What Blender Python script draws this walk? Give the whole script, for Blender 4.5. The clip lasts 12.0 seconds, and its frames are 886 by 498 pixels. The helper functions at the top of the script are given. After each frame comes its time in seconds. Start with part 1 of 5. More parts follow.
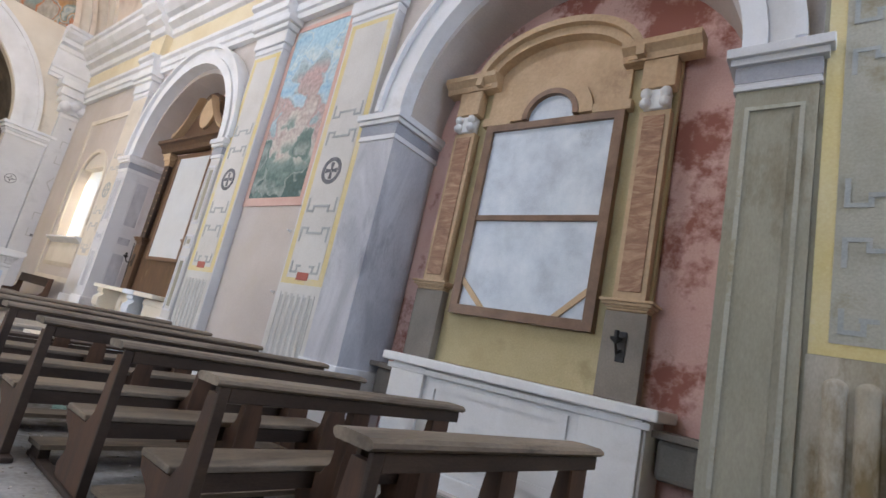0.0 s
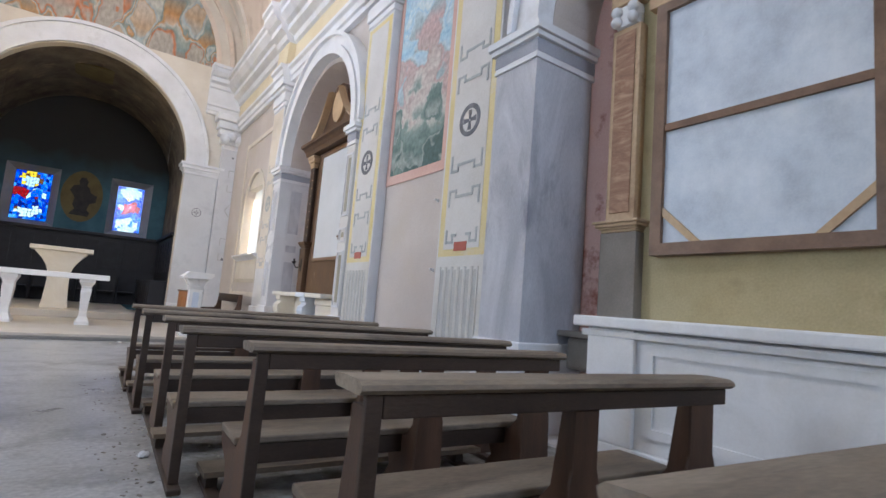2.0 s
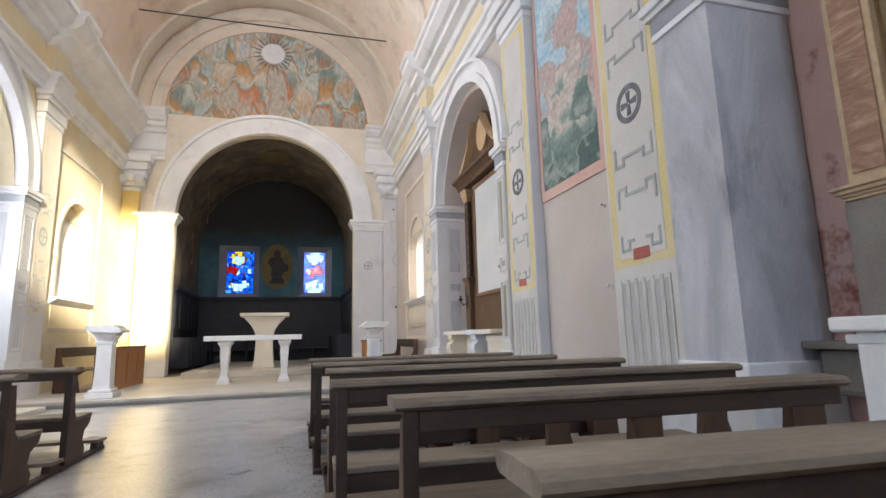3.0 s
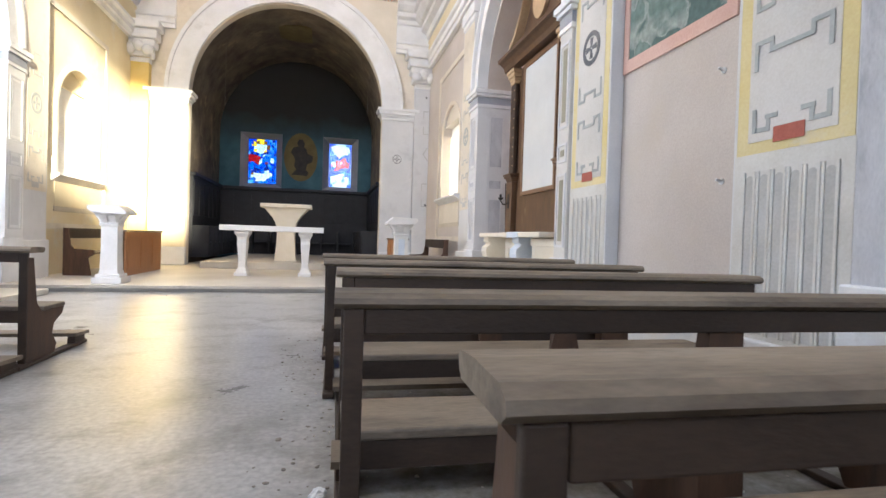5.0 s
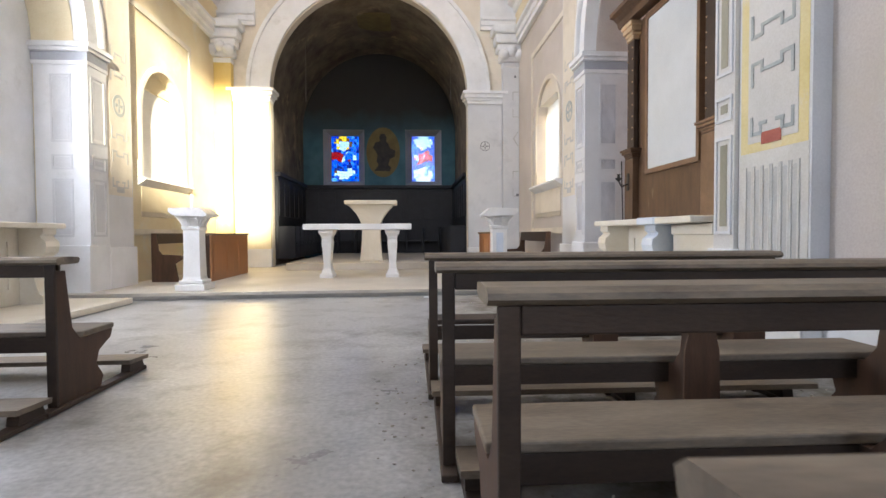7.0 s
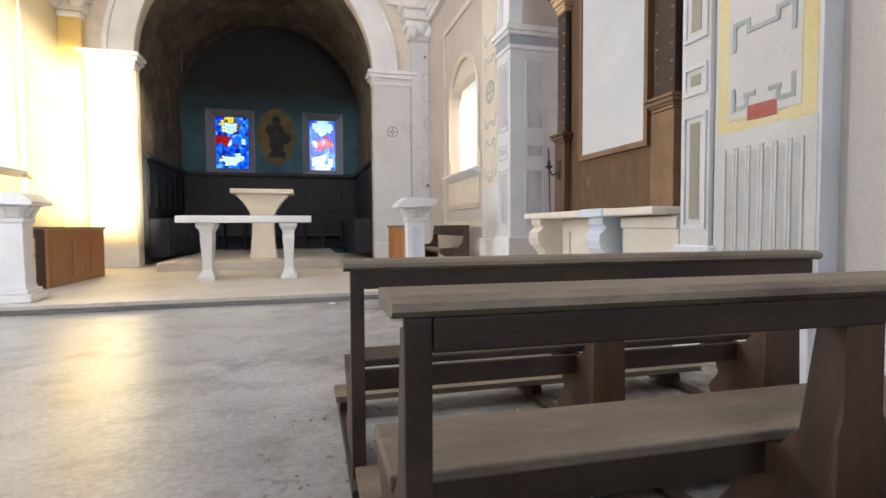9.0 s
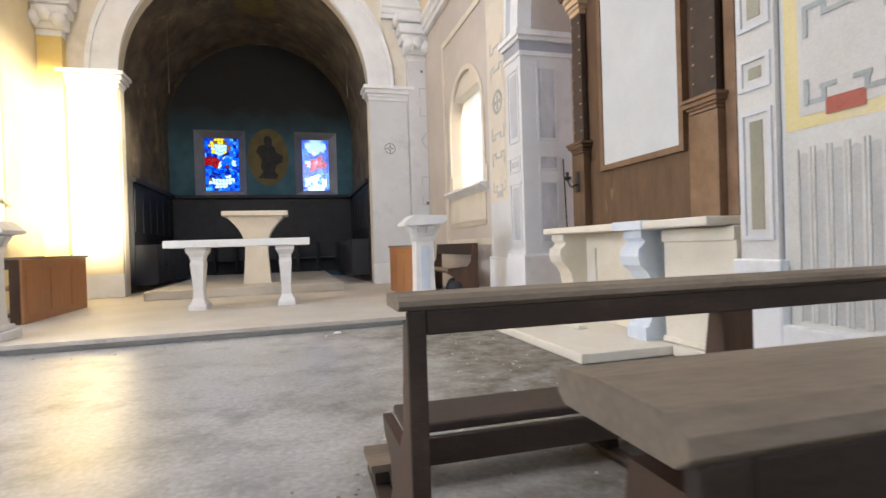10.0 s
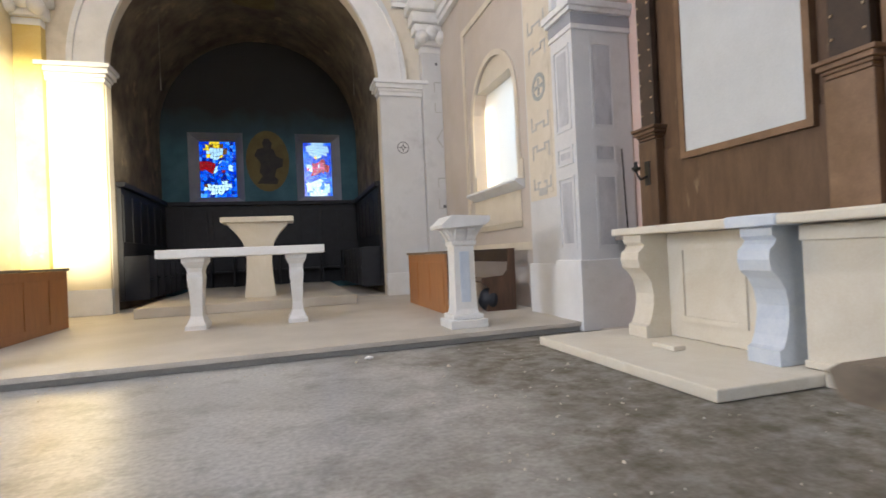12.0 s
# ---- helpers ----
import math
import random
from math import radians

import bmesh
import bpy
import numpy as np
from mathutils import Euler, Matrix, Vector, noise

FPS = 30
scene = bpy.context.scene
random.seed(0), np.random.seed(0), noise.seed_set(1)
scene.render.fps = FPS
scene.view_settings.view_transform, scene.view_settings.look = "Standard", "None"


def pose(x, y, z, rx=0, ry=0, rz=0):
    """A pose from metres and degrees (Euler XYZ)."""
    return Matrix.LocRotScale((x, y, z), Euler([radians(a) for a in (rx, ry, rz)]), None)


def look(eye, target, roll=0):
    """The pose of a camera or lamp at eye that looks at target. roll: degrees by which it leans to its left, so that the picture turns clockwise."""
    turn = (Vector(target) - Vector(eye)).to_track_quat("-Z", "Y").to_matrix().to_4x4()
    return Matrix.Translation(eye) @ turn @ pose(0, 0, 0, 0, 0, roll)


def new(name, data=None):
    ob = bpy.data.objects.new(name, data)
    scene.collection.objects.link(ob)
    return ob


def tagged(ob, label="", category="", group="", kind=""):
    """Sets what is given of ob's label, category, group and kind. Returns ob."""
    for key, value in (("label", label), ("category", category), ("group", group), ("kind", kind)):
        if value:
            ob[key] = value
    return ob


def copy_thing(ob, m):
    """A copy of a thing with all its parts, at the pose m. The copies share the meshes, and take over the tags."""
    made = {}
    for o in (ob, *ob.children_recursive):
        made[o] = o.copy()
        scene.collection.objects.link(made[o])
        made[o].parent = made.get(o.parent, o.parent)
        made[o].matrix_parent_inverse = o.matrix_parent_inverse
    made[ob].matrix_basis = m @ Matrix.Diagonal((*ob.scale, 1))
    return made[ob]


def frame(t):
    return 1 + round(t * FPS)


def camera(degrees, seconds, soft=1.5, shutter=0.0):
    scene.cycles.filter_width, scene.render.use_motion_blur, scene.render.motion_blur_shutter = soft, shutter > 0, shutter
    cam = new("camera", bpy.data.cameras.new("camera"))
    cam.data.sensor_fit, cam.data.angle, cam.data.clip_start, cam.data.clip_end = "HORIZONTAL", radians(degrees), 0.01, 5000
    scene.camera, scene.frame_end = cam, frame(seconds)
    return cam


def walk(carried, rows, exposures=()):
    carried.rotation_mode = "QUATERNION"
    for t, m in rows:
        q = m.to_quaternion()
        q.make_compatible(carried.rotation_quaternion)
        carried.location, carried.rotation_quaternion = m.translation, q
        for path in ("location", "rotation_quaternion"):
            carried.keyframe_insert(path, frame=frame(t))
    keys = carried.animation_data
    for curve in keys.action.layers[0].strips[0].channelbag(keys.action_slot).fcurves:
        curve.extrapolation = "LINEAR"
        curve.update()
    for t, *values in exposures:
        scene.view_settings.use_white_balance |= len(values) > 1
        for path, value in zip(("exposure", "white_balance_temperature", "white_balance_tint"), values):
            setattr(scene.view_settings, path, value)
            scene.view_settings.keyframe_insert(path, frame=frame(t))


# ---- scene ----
cam = camera(81.0, 12.0, soft=1.5, shutter=0.25)
PATH = [
    (0, (0.966, 0.983, 1.159), (2.473, 2.233, 1.568), 12.5),
    (0.5, (1.08, 1.163, 1.129), (2.497, 2.502, 1.576), 12.6),
    (1, (1.296, 1.355, 1.148), (2.53, 2.862, 1.601), 11.4),
    (1.5, (1.475, 1.516, 1.126), (2.513, 3.194, 1.454), 7.0),
    (2, (1.623, 1.852, 1.091), (2.736, 3.498, 1.32), 4.7),
    (2.5, (1.733, 2.107, 1.071), (2.656, 3.876, 1.207), 2.6),
    (3, (1.933, 2.429, 1.079), (2.469, 4.327, 1.411), -1.4),
    (5, (2.068, 3.668, 1.024), (2.515, 5.617, 0.99), 1.8),
    (5.5, (2.013, 4.006, 1.009), (2.54, 5.934, 0.948), 1.5),
    (6, (1.901, 4.271, 1.059), (2.284, 6.234, 1.023), -0.2),
    (6.5, (1.904, 4.647, 1.046), (2.114, 6.636, 0.999), -1.3),
    (7, (1.949, 4.943, 1.001), (2.089, 6.938, 0.942), -0.3),
    (9, (1.917, 6.137, 1.006), (2.435, 8.067, 0.92), -0.3),
    (9.5, (1.849, 6.437, 1.032), (2.494, 8.33, 1.002), 0.4),
    (10, (1.794, 6.738, 1.015), (2.347, 8.66, 1.0), -1.8),
    (10.5, (1.76, 7.096, 1.045), (2.089, 9.069, 1.043), -2.4),
    (11, (1.772, 7.352, 1.013), (2.334, 9.271, 1.0), -2.1),
    (11.5, (1.644, 7.586, 1.068), (2.361, 9.452, 1.125), -2.0),
    (12, (1.53, 7.909, 1.005), (2.108, 9.824, 1.021), -2.6),
]
walk(cam, [(t, look(eye, target, roll)) for t, eye, target, roll in PATH], exposures=[(0, 1.9, 5650, 15), (1.5, 1.78, 5400, 14), (2.0, 1.82, 5400, 14), (2.5, 2.02, 5700, 13), (3.0, 1.78, 5700, 13), (5.0, 2.15, 5650, 13), (7.0, 1.94, 5650, 13), (9.0, 1.97, 5800, 13), (9.5, 2.05, 5800, 13), (11, 1.93, 5800, 13), (12, 1.70, 5800, 13)])

# ---- world, sun, large lights ----
SUN_DIR = Vector((-0.285, 1.0, -0.21)).normalized()
world = bpy.data.worlds.new("sky")
scene.world = world
world.use_nodes = True
wn = world.node_tree.nodes
sky = wn.new("ShaderNodeTexSky")
sky.sky_type = 'NISHITA'
sky.sun_disc = False
sky.sun_elevation = math.asin(-SUN_DIR.z)
sky.sun_rotation = math.atan2(-SUN_DIR.x, -SUN_DIR.y)
world.node_tree.links.new(sky.outputs[0], wn["Background"].inputs[0])
wn["Background"].inputs[1].default_value = 0.12
sun = new("sun", bpy.data.lights.new("sun", 'SUN'))
sun.data.energy = 8.0
sun.data.angle = radians(2.5)
sun.data.color = (1.0, 0.85, 0.54)
sun.matrix_world = look((3, -10, 12), Vector((3, -10, 12)) + SUN_DIR)


def area(name, m, w, h, power, color):
    d = bpy.data.lights.new(name, 'AREA')
    d.shape, d.size, d.size_y, d.energy, d.color = 'RECTANGLE', w, h, power, color
    ob = new(name, d)
    ob.matrix_world = m
    return ob


SKY_TINT = (0.82, 0.91, 1.0)
# unseen fill lamp set in the added facade opening
area("facade_window_light", look((3.5, -3.5, 7.8), (2.0, 5, 4.6)), 2.7, 3.1, 92, SKY_TINT)
# daylight through the far left chapel's window
area("chapel_window_light", look((-4.5, 11.54, 3.2), (0, 12.3, 2.6)), 1.6, 2.6, 92, (1.0, 0.98, 0.95))
# near left chapel, out of view: fill lamp added for the right side
area("chapel_window_light", look((-4.5, 3.55, 3.2), (0, 3.55, 2.6)), 1.6, 2.6, 36, SKY_TINT)
# unseen fill lamps added under the vault to brighten the upper walls
VAULT_FILL = [look((-1.55, 8.0, 10.75), (3.0, 8.0, 6.5)), look((-1.55, 13.6, 10.75), (3.2, 15.2, 7.6))]
area("clerestory_window_light", VAULT_FILL[0], 2.0, 1.2, 52, (1.0, 0.97, 0.93))
area("clerestory_window_light", VAULT_FILL[1], 2.0, 1.2, 62, (1.0, 0.97, 0.93))
area("side_window_light", look((6.5, 16.0, 3.4), (0, 16.0, 3.0)), 1.6, 2.6, 11, SKY_TINT)

# ---- helpers of this place ----
XC = 0.98          # the nave's middle line


def link(nt, a, b):
    nt.links.new(a, b)


def material(name, colors, scale=3.0, detail=6.0, rough=0.8, bump=0.15, fine=60.0, spots=None, spot_scale=1.2, spot_lo=0.52, spot_w=0.12, metallic=0.0, stretch=(1, 1, 1), rough_var=0.12, vary=0.0, distort=0.0, grain=0.2):
    """Two-scale procedural surface: colors are two or three tones mixed by broad noise; spots is a stain tone with its own shape."""
    m = bpy.data.materials.new(name)
    m.use_nodes = True
    nt = m.node_tree
    n = nt.nodes
    b = n["Principled BSDF"]
    tc = n.new("ShaderNodeTexCoord")
    geo = n.new("ShaderNodeNewGeometry")
    mp = n.new("ShaderNodeMapping")
    mp.inputs["Scale"].default_value = stretch
    link(nt, geo.outputs["Position"], mp.inputs[0])
    big = n.new("ShaderNodeTexNoise")
    big.inputs["Scale"].default_value = scale
    big.inputs["Detail"].default_value = detail
    big.inputs["Roughness"].default_value = 0.62
    big.inputs["Distortion"].default_value = distort
    link(nt, mp.outputs[0], big.inputs["Vector"])
    ramp = n.new("ShaderNodeValToRGB")
    cr = ramp.color_ramp
    cr.elements[0].position, cr.elements[1].position = 0.32, 0.68
    cr.elements[0].color, cr.elements[1].color = (*colors[0], 1), (*colors[-1], 1)
    for c in colors[1:-1]:
        e = cr.elements.new(0.5)
        e.color = (*c, 1)
    link(nt, big.outputs[0], ramp.inputs[0])
    small = n.new("ShaderNodeTexNoise")
    small.inputs["Scale"].default_value = fine
    small.inputs["Detail"].default_value = 4
    link(nt, mp.outputs[0], small.inputs["Vector"])
    mix = n.new("ShaderNodeMixRGB")
    mix.blend_type = 'OVERLAY'
    mix.inputs[0].default_value = grain
    link(nt, ramp.outputs[0], mix.inputs[1])
    link(nt, small.outputs[0], mix.inputs[2])
    col = mix.outputs[0]
    if spots:
        sp = n.new("ShaderNodeTexNoise")
        sp.inputs["Scale"].default_value = spot_scale
        sp.inputs["Detail"].default_value = 9
        sp.inputs["Roughness"].default_value = 0.7
        link(nt, mp.outputs[0], sp.inputs["Vector"])
        r2 = n.new("ShaderNodeValToRGB")
        r2.color_ramp.elements[0].position, r2.color_ramp.elements[1].position = spot_lo, spot_lo + spot_w
        link(nt, sp.outputs[0], r2.inputs[0])
        m2 = n.new("ShaderNodeMixRGB")
        link(nt, r2.outputs[0], m2.inputs[0])
        link(nt, col, m2.inputs[1])
        m2.inputs[2].default_value = (*spots, 1)
        col = m2.outputs[0]
    if vary:
        oi = n.new("ShaderNodeObjectInfo")
        hs = n.new("ShaderNodeHueSaturation")
        mr = n.new("ShaderNodeMapRange")
        mr.inputs[3].default_value, mr.inputs[4].default_value = 1 - vary, 1 + vary
        link(nt, oi.outputs["Random"], mr.inputs[0])
        link(nt, mr.outputs[0], hs.inputs["Value"])
        link(nt, col, hs.inputs["Color"])
        col = hs.outputs[0]
    link(nt, col, b.inputs["Base Color"])
    rr = n.new("ShaderNodeMapRange")
    rr.inputs[3].default_value, rr.inputs[4].default_value = max(0.02, rough - rough_var), min(1, rough + rough_var)
    link(nt, big.outputs[0], rr.inputs[0])
    link(nt, rr.outputs[0], b.inputs["Roughness"])
    b.inputs["Metallic"].default_value = metallic
    bp = n.new("ShaderNodeBump")
    bp.inputs["Strength"].default_value = bump
    bp.inputs["Distance"].default_value = 0.01
    add = n.new("ShaderNodeMath")
    link(nt, big.outputs[0], add.inputs[0])
    link(nt, small.outputs[0], add.inputs[1])
    link(nt, add.outputs[0], bp.inputs["Height"])
    link(nt, bp.outputs[0], b.inputs["Normal"])
    return m


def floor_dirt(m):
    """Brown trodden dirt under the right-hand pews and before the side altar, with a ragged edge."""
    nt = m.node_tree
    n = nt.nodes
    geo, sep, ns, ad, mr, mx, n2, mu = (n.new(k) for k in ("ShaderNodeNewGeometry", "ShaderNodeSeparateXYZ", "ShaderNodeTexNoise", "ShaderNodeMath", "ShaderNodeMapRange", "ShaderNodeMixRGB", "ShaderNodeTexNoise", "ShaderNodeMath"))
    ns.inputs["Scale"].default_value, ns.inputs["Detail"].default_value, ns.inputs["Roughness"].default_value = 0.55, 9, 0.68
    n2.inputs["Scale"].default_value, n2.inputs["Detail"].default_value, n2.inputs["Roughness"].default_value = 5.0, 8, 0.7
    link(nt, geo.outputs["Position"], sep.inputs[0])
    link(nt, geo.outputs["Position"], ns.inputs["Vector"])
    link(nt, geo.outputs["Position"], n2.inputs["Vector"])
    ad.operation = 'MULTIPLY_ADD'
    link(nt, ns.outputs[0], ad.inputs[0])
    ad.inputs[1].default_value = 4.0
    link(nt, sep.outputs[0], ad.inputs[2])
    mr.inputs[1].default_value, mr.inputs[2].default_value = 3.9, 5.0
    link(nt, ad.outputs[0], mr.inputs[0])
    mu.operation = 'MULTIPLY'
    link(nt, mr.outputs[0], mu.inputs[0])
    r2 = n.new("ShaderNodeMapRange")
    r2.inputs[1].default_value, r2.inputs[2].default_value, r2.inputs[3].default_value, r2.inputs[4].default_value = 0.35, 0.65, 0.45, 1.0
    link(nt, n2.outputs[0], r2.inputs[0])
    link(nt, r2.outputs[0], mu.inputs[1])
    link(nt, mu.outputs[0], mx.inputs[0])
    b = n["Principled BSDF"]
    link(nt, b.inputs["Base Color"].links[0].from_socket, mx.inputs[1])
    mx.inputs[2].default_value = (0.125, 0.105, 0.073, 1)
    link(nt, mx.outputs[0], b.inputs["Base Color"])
    old = b.inputs["Roughness"].links[0].from_socket
    ra = n.new("ShaderNodeMath")
    ra.operation = 'MULTIPLY_ADD'
    link(nt, mu.outputs[0], ra.inputs[0])
    ra.inputs[1].default_value = 0.4
    link(nt, old, ra.inputs[2])
    link(nt, ra.outputs[0], b.inputs["Roughness"])


# ---- materials ----
M_CREAM = material("cream_plaster", [(0.64, 0.58, 0.48), (0.74, 0.68, 0.58)], 1.1, rough=0.9, spots=(0.50, 0.45, 0.36), spot_lo=0.53, spot_w=0.25)
M_PINKWALL = material("pale_pink_plaster", [(0.51, 0.455, 0.415), (0.59, 0.535, 0.49)], 0.9, rough=0.9, spots=(0.53, 0.47, 0.39), spot_lo=0.5, spot_w=0.3)
M_VAULT = material("vault_plaster", [(0.68, 0.56, 0.45), (0.76, 0.66, 0.55)], 0.7, rough=0.92, spots=(0.48, 0.38, 0.29), spot_lo=0.5, spot_w=0.25)
M_WHITE = material("white_stucco", [(0.70, 0.70, 0.70), (0.81, 0.81, 0.82)], 1.6, rough=0.8, spots=(0.55, 0.54, 0.52), spot_lo=0.56, spot_w=0.2)
M_GREY = material("blue_grey_faux_marble", [(0.38, 0.385, 0.42), (0.60, 0.605, 0.635)], 1.4, detail=9.0, rough=0.75, spots=(0.22, 0.225, 0.255), spot_lo=0.55, spot_w=0.16, distort=1.2, stretch=(1.5, 1.5, 0.5))
M_PALEGREY = material("pale_grey_paint", [(0.60, 0.60, 0.61), (0.70, 0.70, 0.71)], 1.2, rough=0.85, spots=(0.47, 0.47, 0.48), spot_lo=0.54, spot_w=0.25)
M_GREYBAND = material("blue_grey_band_paint", [(0.30, 0.31, 0.35), (0.40, 0.41, 0.45)], 2.0, rough=0.8)
M_OLIVE = material("grey_olive_paint", [(0.28, 0.26, 0.19), (0.40, 0.38, 0.30)], 1.3, rough=0.85, spots=(0.19, 0.155, 0.095), spot_lo=0.54, stretch=(1.4, 1.4, 0.5))
M_PANEL = material("ivory_panel_paint", [(0.58, 0.56, 0.525), (0.66, 0.64, 0.61)], 1.5, rough=0.88)
M_YELLOW = material("yellow_border_paint", [(0.66, 0.55, 0.24), (0.72, 0.63, 0.37)], 1.6, rough=0.88, spots=(0.66, 0.63, 0.54), spot_lo=0.56)
M_YWALL = material("yellow_wall_paint", [(0.66, 0.56, 0.36), (0.74, 0.66, 0.47)], 1.0, rough=0.9, spots=(0.70, 0.66, 0.56), spot_lo=0.58)
M_DIRTYIVORY = material("dirty_ivory_panel_paint", [(0.36, 0.345, 0.27), (0.50, 0.495, 0.43)], 1.2, rough=0.88, spots=(0.27, 0.23, 0.13), spot_lo=0.53)
M_DIRTYFLUTE = material("stained_flute_stucco", [(0.31, 0.265, 0.18), (0.50, 0.46, 0.38)], 1.4, rough=0.85, spots=(0.20, 0.15, 0.075), spot_lo=0.52, stretch=(1.5, 1.5, 0.6))
M_FAINT = material("faint_grey_line_paint", [(0.44, 0.44, 0.43), (0.54, 0.53, 0.51)], 5, rough=0.88)
M_TANBAND = material("tan_band_paint", [(0.50, 0.44, 0.34), (0.58, 0.52, 0.42)], 1.4, rough=0.9)
M_YSTRONG = material("deep_yellow_paint", [(0.66, 0.47, 0.12), (0.74, 0.58, 0.24)], 1.2, rough=0.9, spots=(0.70, 0.64, 0.50), spot_lo=0.58)
M_MEANDER = material("grey_green_line_paint", [(0.34, 0.36, 0.355), (0.44, 0.46, 0.45)], 5, rough=0.85, spots=(0.5, 0.5, 0.48), spot_lo=0.62, spot_scale=4)
M_RED = material("red_block_paint", [(0.36, 0.10, 0.07), (0.46, 0.16, 0.12)], 6, rough=0.85)
M_DISC = material("dark_disc_paint", [(0.10, 0.10, 0.11), (0.22, 0.22, 0.23)], 7, rough=0.8)
M_FLUTE = material("white_flute_stucco", [(0.56, 0.54, 0.495), (0.67, 0.66, 0.63)], 2.0, rough=0.8, spots=(0.55, 0.52, 0.40), spot_lo=0.64)
M_GROOVE = material("grey_flute_channel_paint", [(0.43, 0.425, 0.405), (0.53, 0.525, 0.51)], 3.0, rough=0.85)
M_PINK = material("worn_pink_plaster", [(0.61, 0.37, 0.31), (0.70, 0.50, 0.44)], 0.8, rough=0.9, spots=(0.31, 0.12, 0.085), spot_lo=0.50, spot_w=0.07, spot_scale=0.9)
M_PEACH = material("pale_peach_plaster", [(0.62, 0.44, 0.37), (0.70, 0.53, 0.46)], 0.9, rough=0.9)
M_REDWALL = material("dark_red_plaster", [(0.26, 0.11, 0.11), (0.46, 0.26, 0.27)], 1.2, rough=0.9, spots=(0.58, 0.44, 0.46), spot_lo=0.58)
M_FLOOR = material("worn_terrazzo_floor", [(0.34, 0.33, 0.315), (0.52, 0.51, 0.49)], 0.9, rough=0.33, bump=0.05, detail=10.0, spots=(0.20, 0.188, 0.162), spot_lo=0.50, spot_w=0.22, spot_scale=2.0, fine=30, rough_var=0.16, grain=0.46)
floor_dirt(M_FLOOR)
M_FLOOR.node_tree.nodes["Principled BSDF"].inputs["Specular IOR Level"].default_value = 0.36
M_PLAT = material("dusty_platform_stone", [(0.48, 0.44, 0.38), (0.60, 0.56, 0.50)], 1.2, rough=0.55, bump=0.08, spots=(0.36, 0.33, 0.28), spot_lo=0.62)
M_STEP = material("grey_step_stone", [(0.30, 0.29, 0.27), (0.42, 0.41, 0.39)], 2.0, rough=0.6)
M_MARBLE = material("white_marble", [(0.74, 0.73, 0.71), (0.82, 0.81, 0.80)], 2.2, rough=0.42, bump=0.05, spots=(0.62, 0.61, 0.61), spot_lo=0.62, distort=2.0)
M_BLUEMARBLE = material("pale_blue_marble", [(0.56, 0.62, 0.72), (0.68, 0.73, 0.80)], 2.2, rough=0.5, bump=0.05, distort=2)
M_CREAMMARBLE = material("cream_marble", [(0.70, 0.64, 0.53), (0.78, 0.73, 0.63)], 1.8, rough=0.5, bump=0.05, distort=1.5)
# dusty brown wood, darkened to carry the shade beneath the top boards
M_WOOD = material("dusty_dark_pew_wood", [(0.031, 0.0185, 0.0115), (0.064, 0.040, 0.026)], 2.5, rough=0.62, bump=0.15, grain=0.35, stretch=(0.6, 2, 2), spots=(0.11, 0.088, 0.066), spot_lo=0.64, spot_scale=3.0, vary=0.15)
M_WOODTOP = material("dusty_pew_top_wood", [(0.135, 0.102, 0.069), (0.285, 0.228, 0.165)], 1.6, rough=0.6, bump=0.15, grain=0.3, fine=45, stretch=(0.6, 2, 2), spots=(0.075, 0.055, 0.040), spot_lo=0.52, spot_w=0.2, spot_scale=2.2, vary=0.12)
M_WOODEND = material("brown_pew_upright", [(0.046, 0.023, 0.0125), (0.112, 0.057, 0.031)], 3.0, rough=0.6, bump=0.12, stretch=(3, 3, 0.5), vary=0.15)
M_ORANGE = material("orange_varnished_wood", [(0.36, 0.16, 0.06), (0.46, 0.22, 0.09)], 3, rough=0.42, bump=0.05, stretch=(4, 4, 0.6))
M_BROWN = material("carved_brown_wood", [(0.08, 0.043, 0.022), (0.14, 0.08, 0.043)], 3, rough=0.55, bump=0.12, stretch=(3, 3, 0.7), spots=(0.28, 0.20, 0.12), spot_lo=0.62)
M_TAN = material("tan_gilded_wood", [(0.46, 0.32, 0.18), (0.59, 0.43, 0.26)], 2.2, rough=0.6, bump=0.35, fine=28, spots=(0.27, 0.16, 0.09), spot_lo=0.6)
M_BRICKY = material("reddish_brown_marbling", [(0.25, 0.13, 0.075), (0.34, 0.19, 0.11), (0.50, 0.33, 0.20)], 2.2, rough=0.6, bump=0.1, distort=2.5, stretch=(1, 1, 3.5))
M_FRAME = material("brown_picture_frame_wood", [(0.145, 0.08, 0.042), (0.235, 0.14, 0.08)], 4, rough=0.45, bump=0.1)
M_OCHRE = material("olive_ochre_paint", [(0.40, 0.33, 0.17), (0.50, 0.43, 0.25)], 1.3, rough=0.85, spots=(0.34, 0.28, 0.15), spot_lo=0.6)
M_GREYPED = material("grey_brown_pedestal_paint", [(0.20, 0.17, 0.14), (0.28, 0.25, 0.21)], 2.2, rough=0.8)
M_SHEET = material("cloudy_blue_white_sheet", [(0.48, 0.53, 0.60), (0.62, 0.68, 0.75), (0.74, 0.79, 0.85)], 2.4, rough=0.55, bump=0.04, spots=(0.38, 0.42, 0.48), spot_lo=0.63, spot_scale=1.8)
M_CLOTH = material("white_sheet", [(0.53, 0.545, 0.55), (0.61, 0.625, 0.63)], 1.3, rough=0.75, bump=0.04, grain=0.14)
M_IRON = material("dark_iron", [(0.02, 0.02, 0.02), (0.06, 0.055, 0.05)], 9, rough=0.5, metallic=0.6)
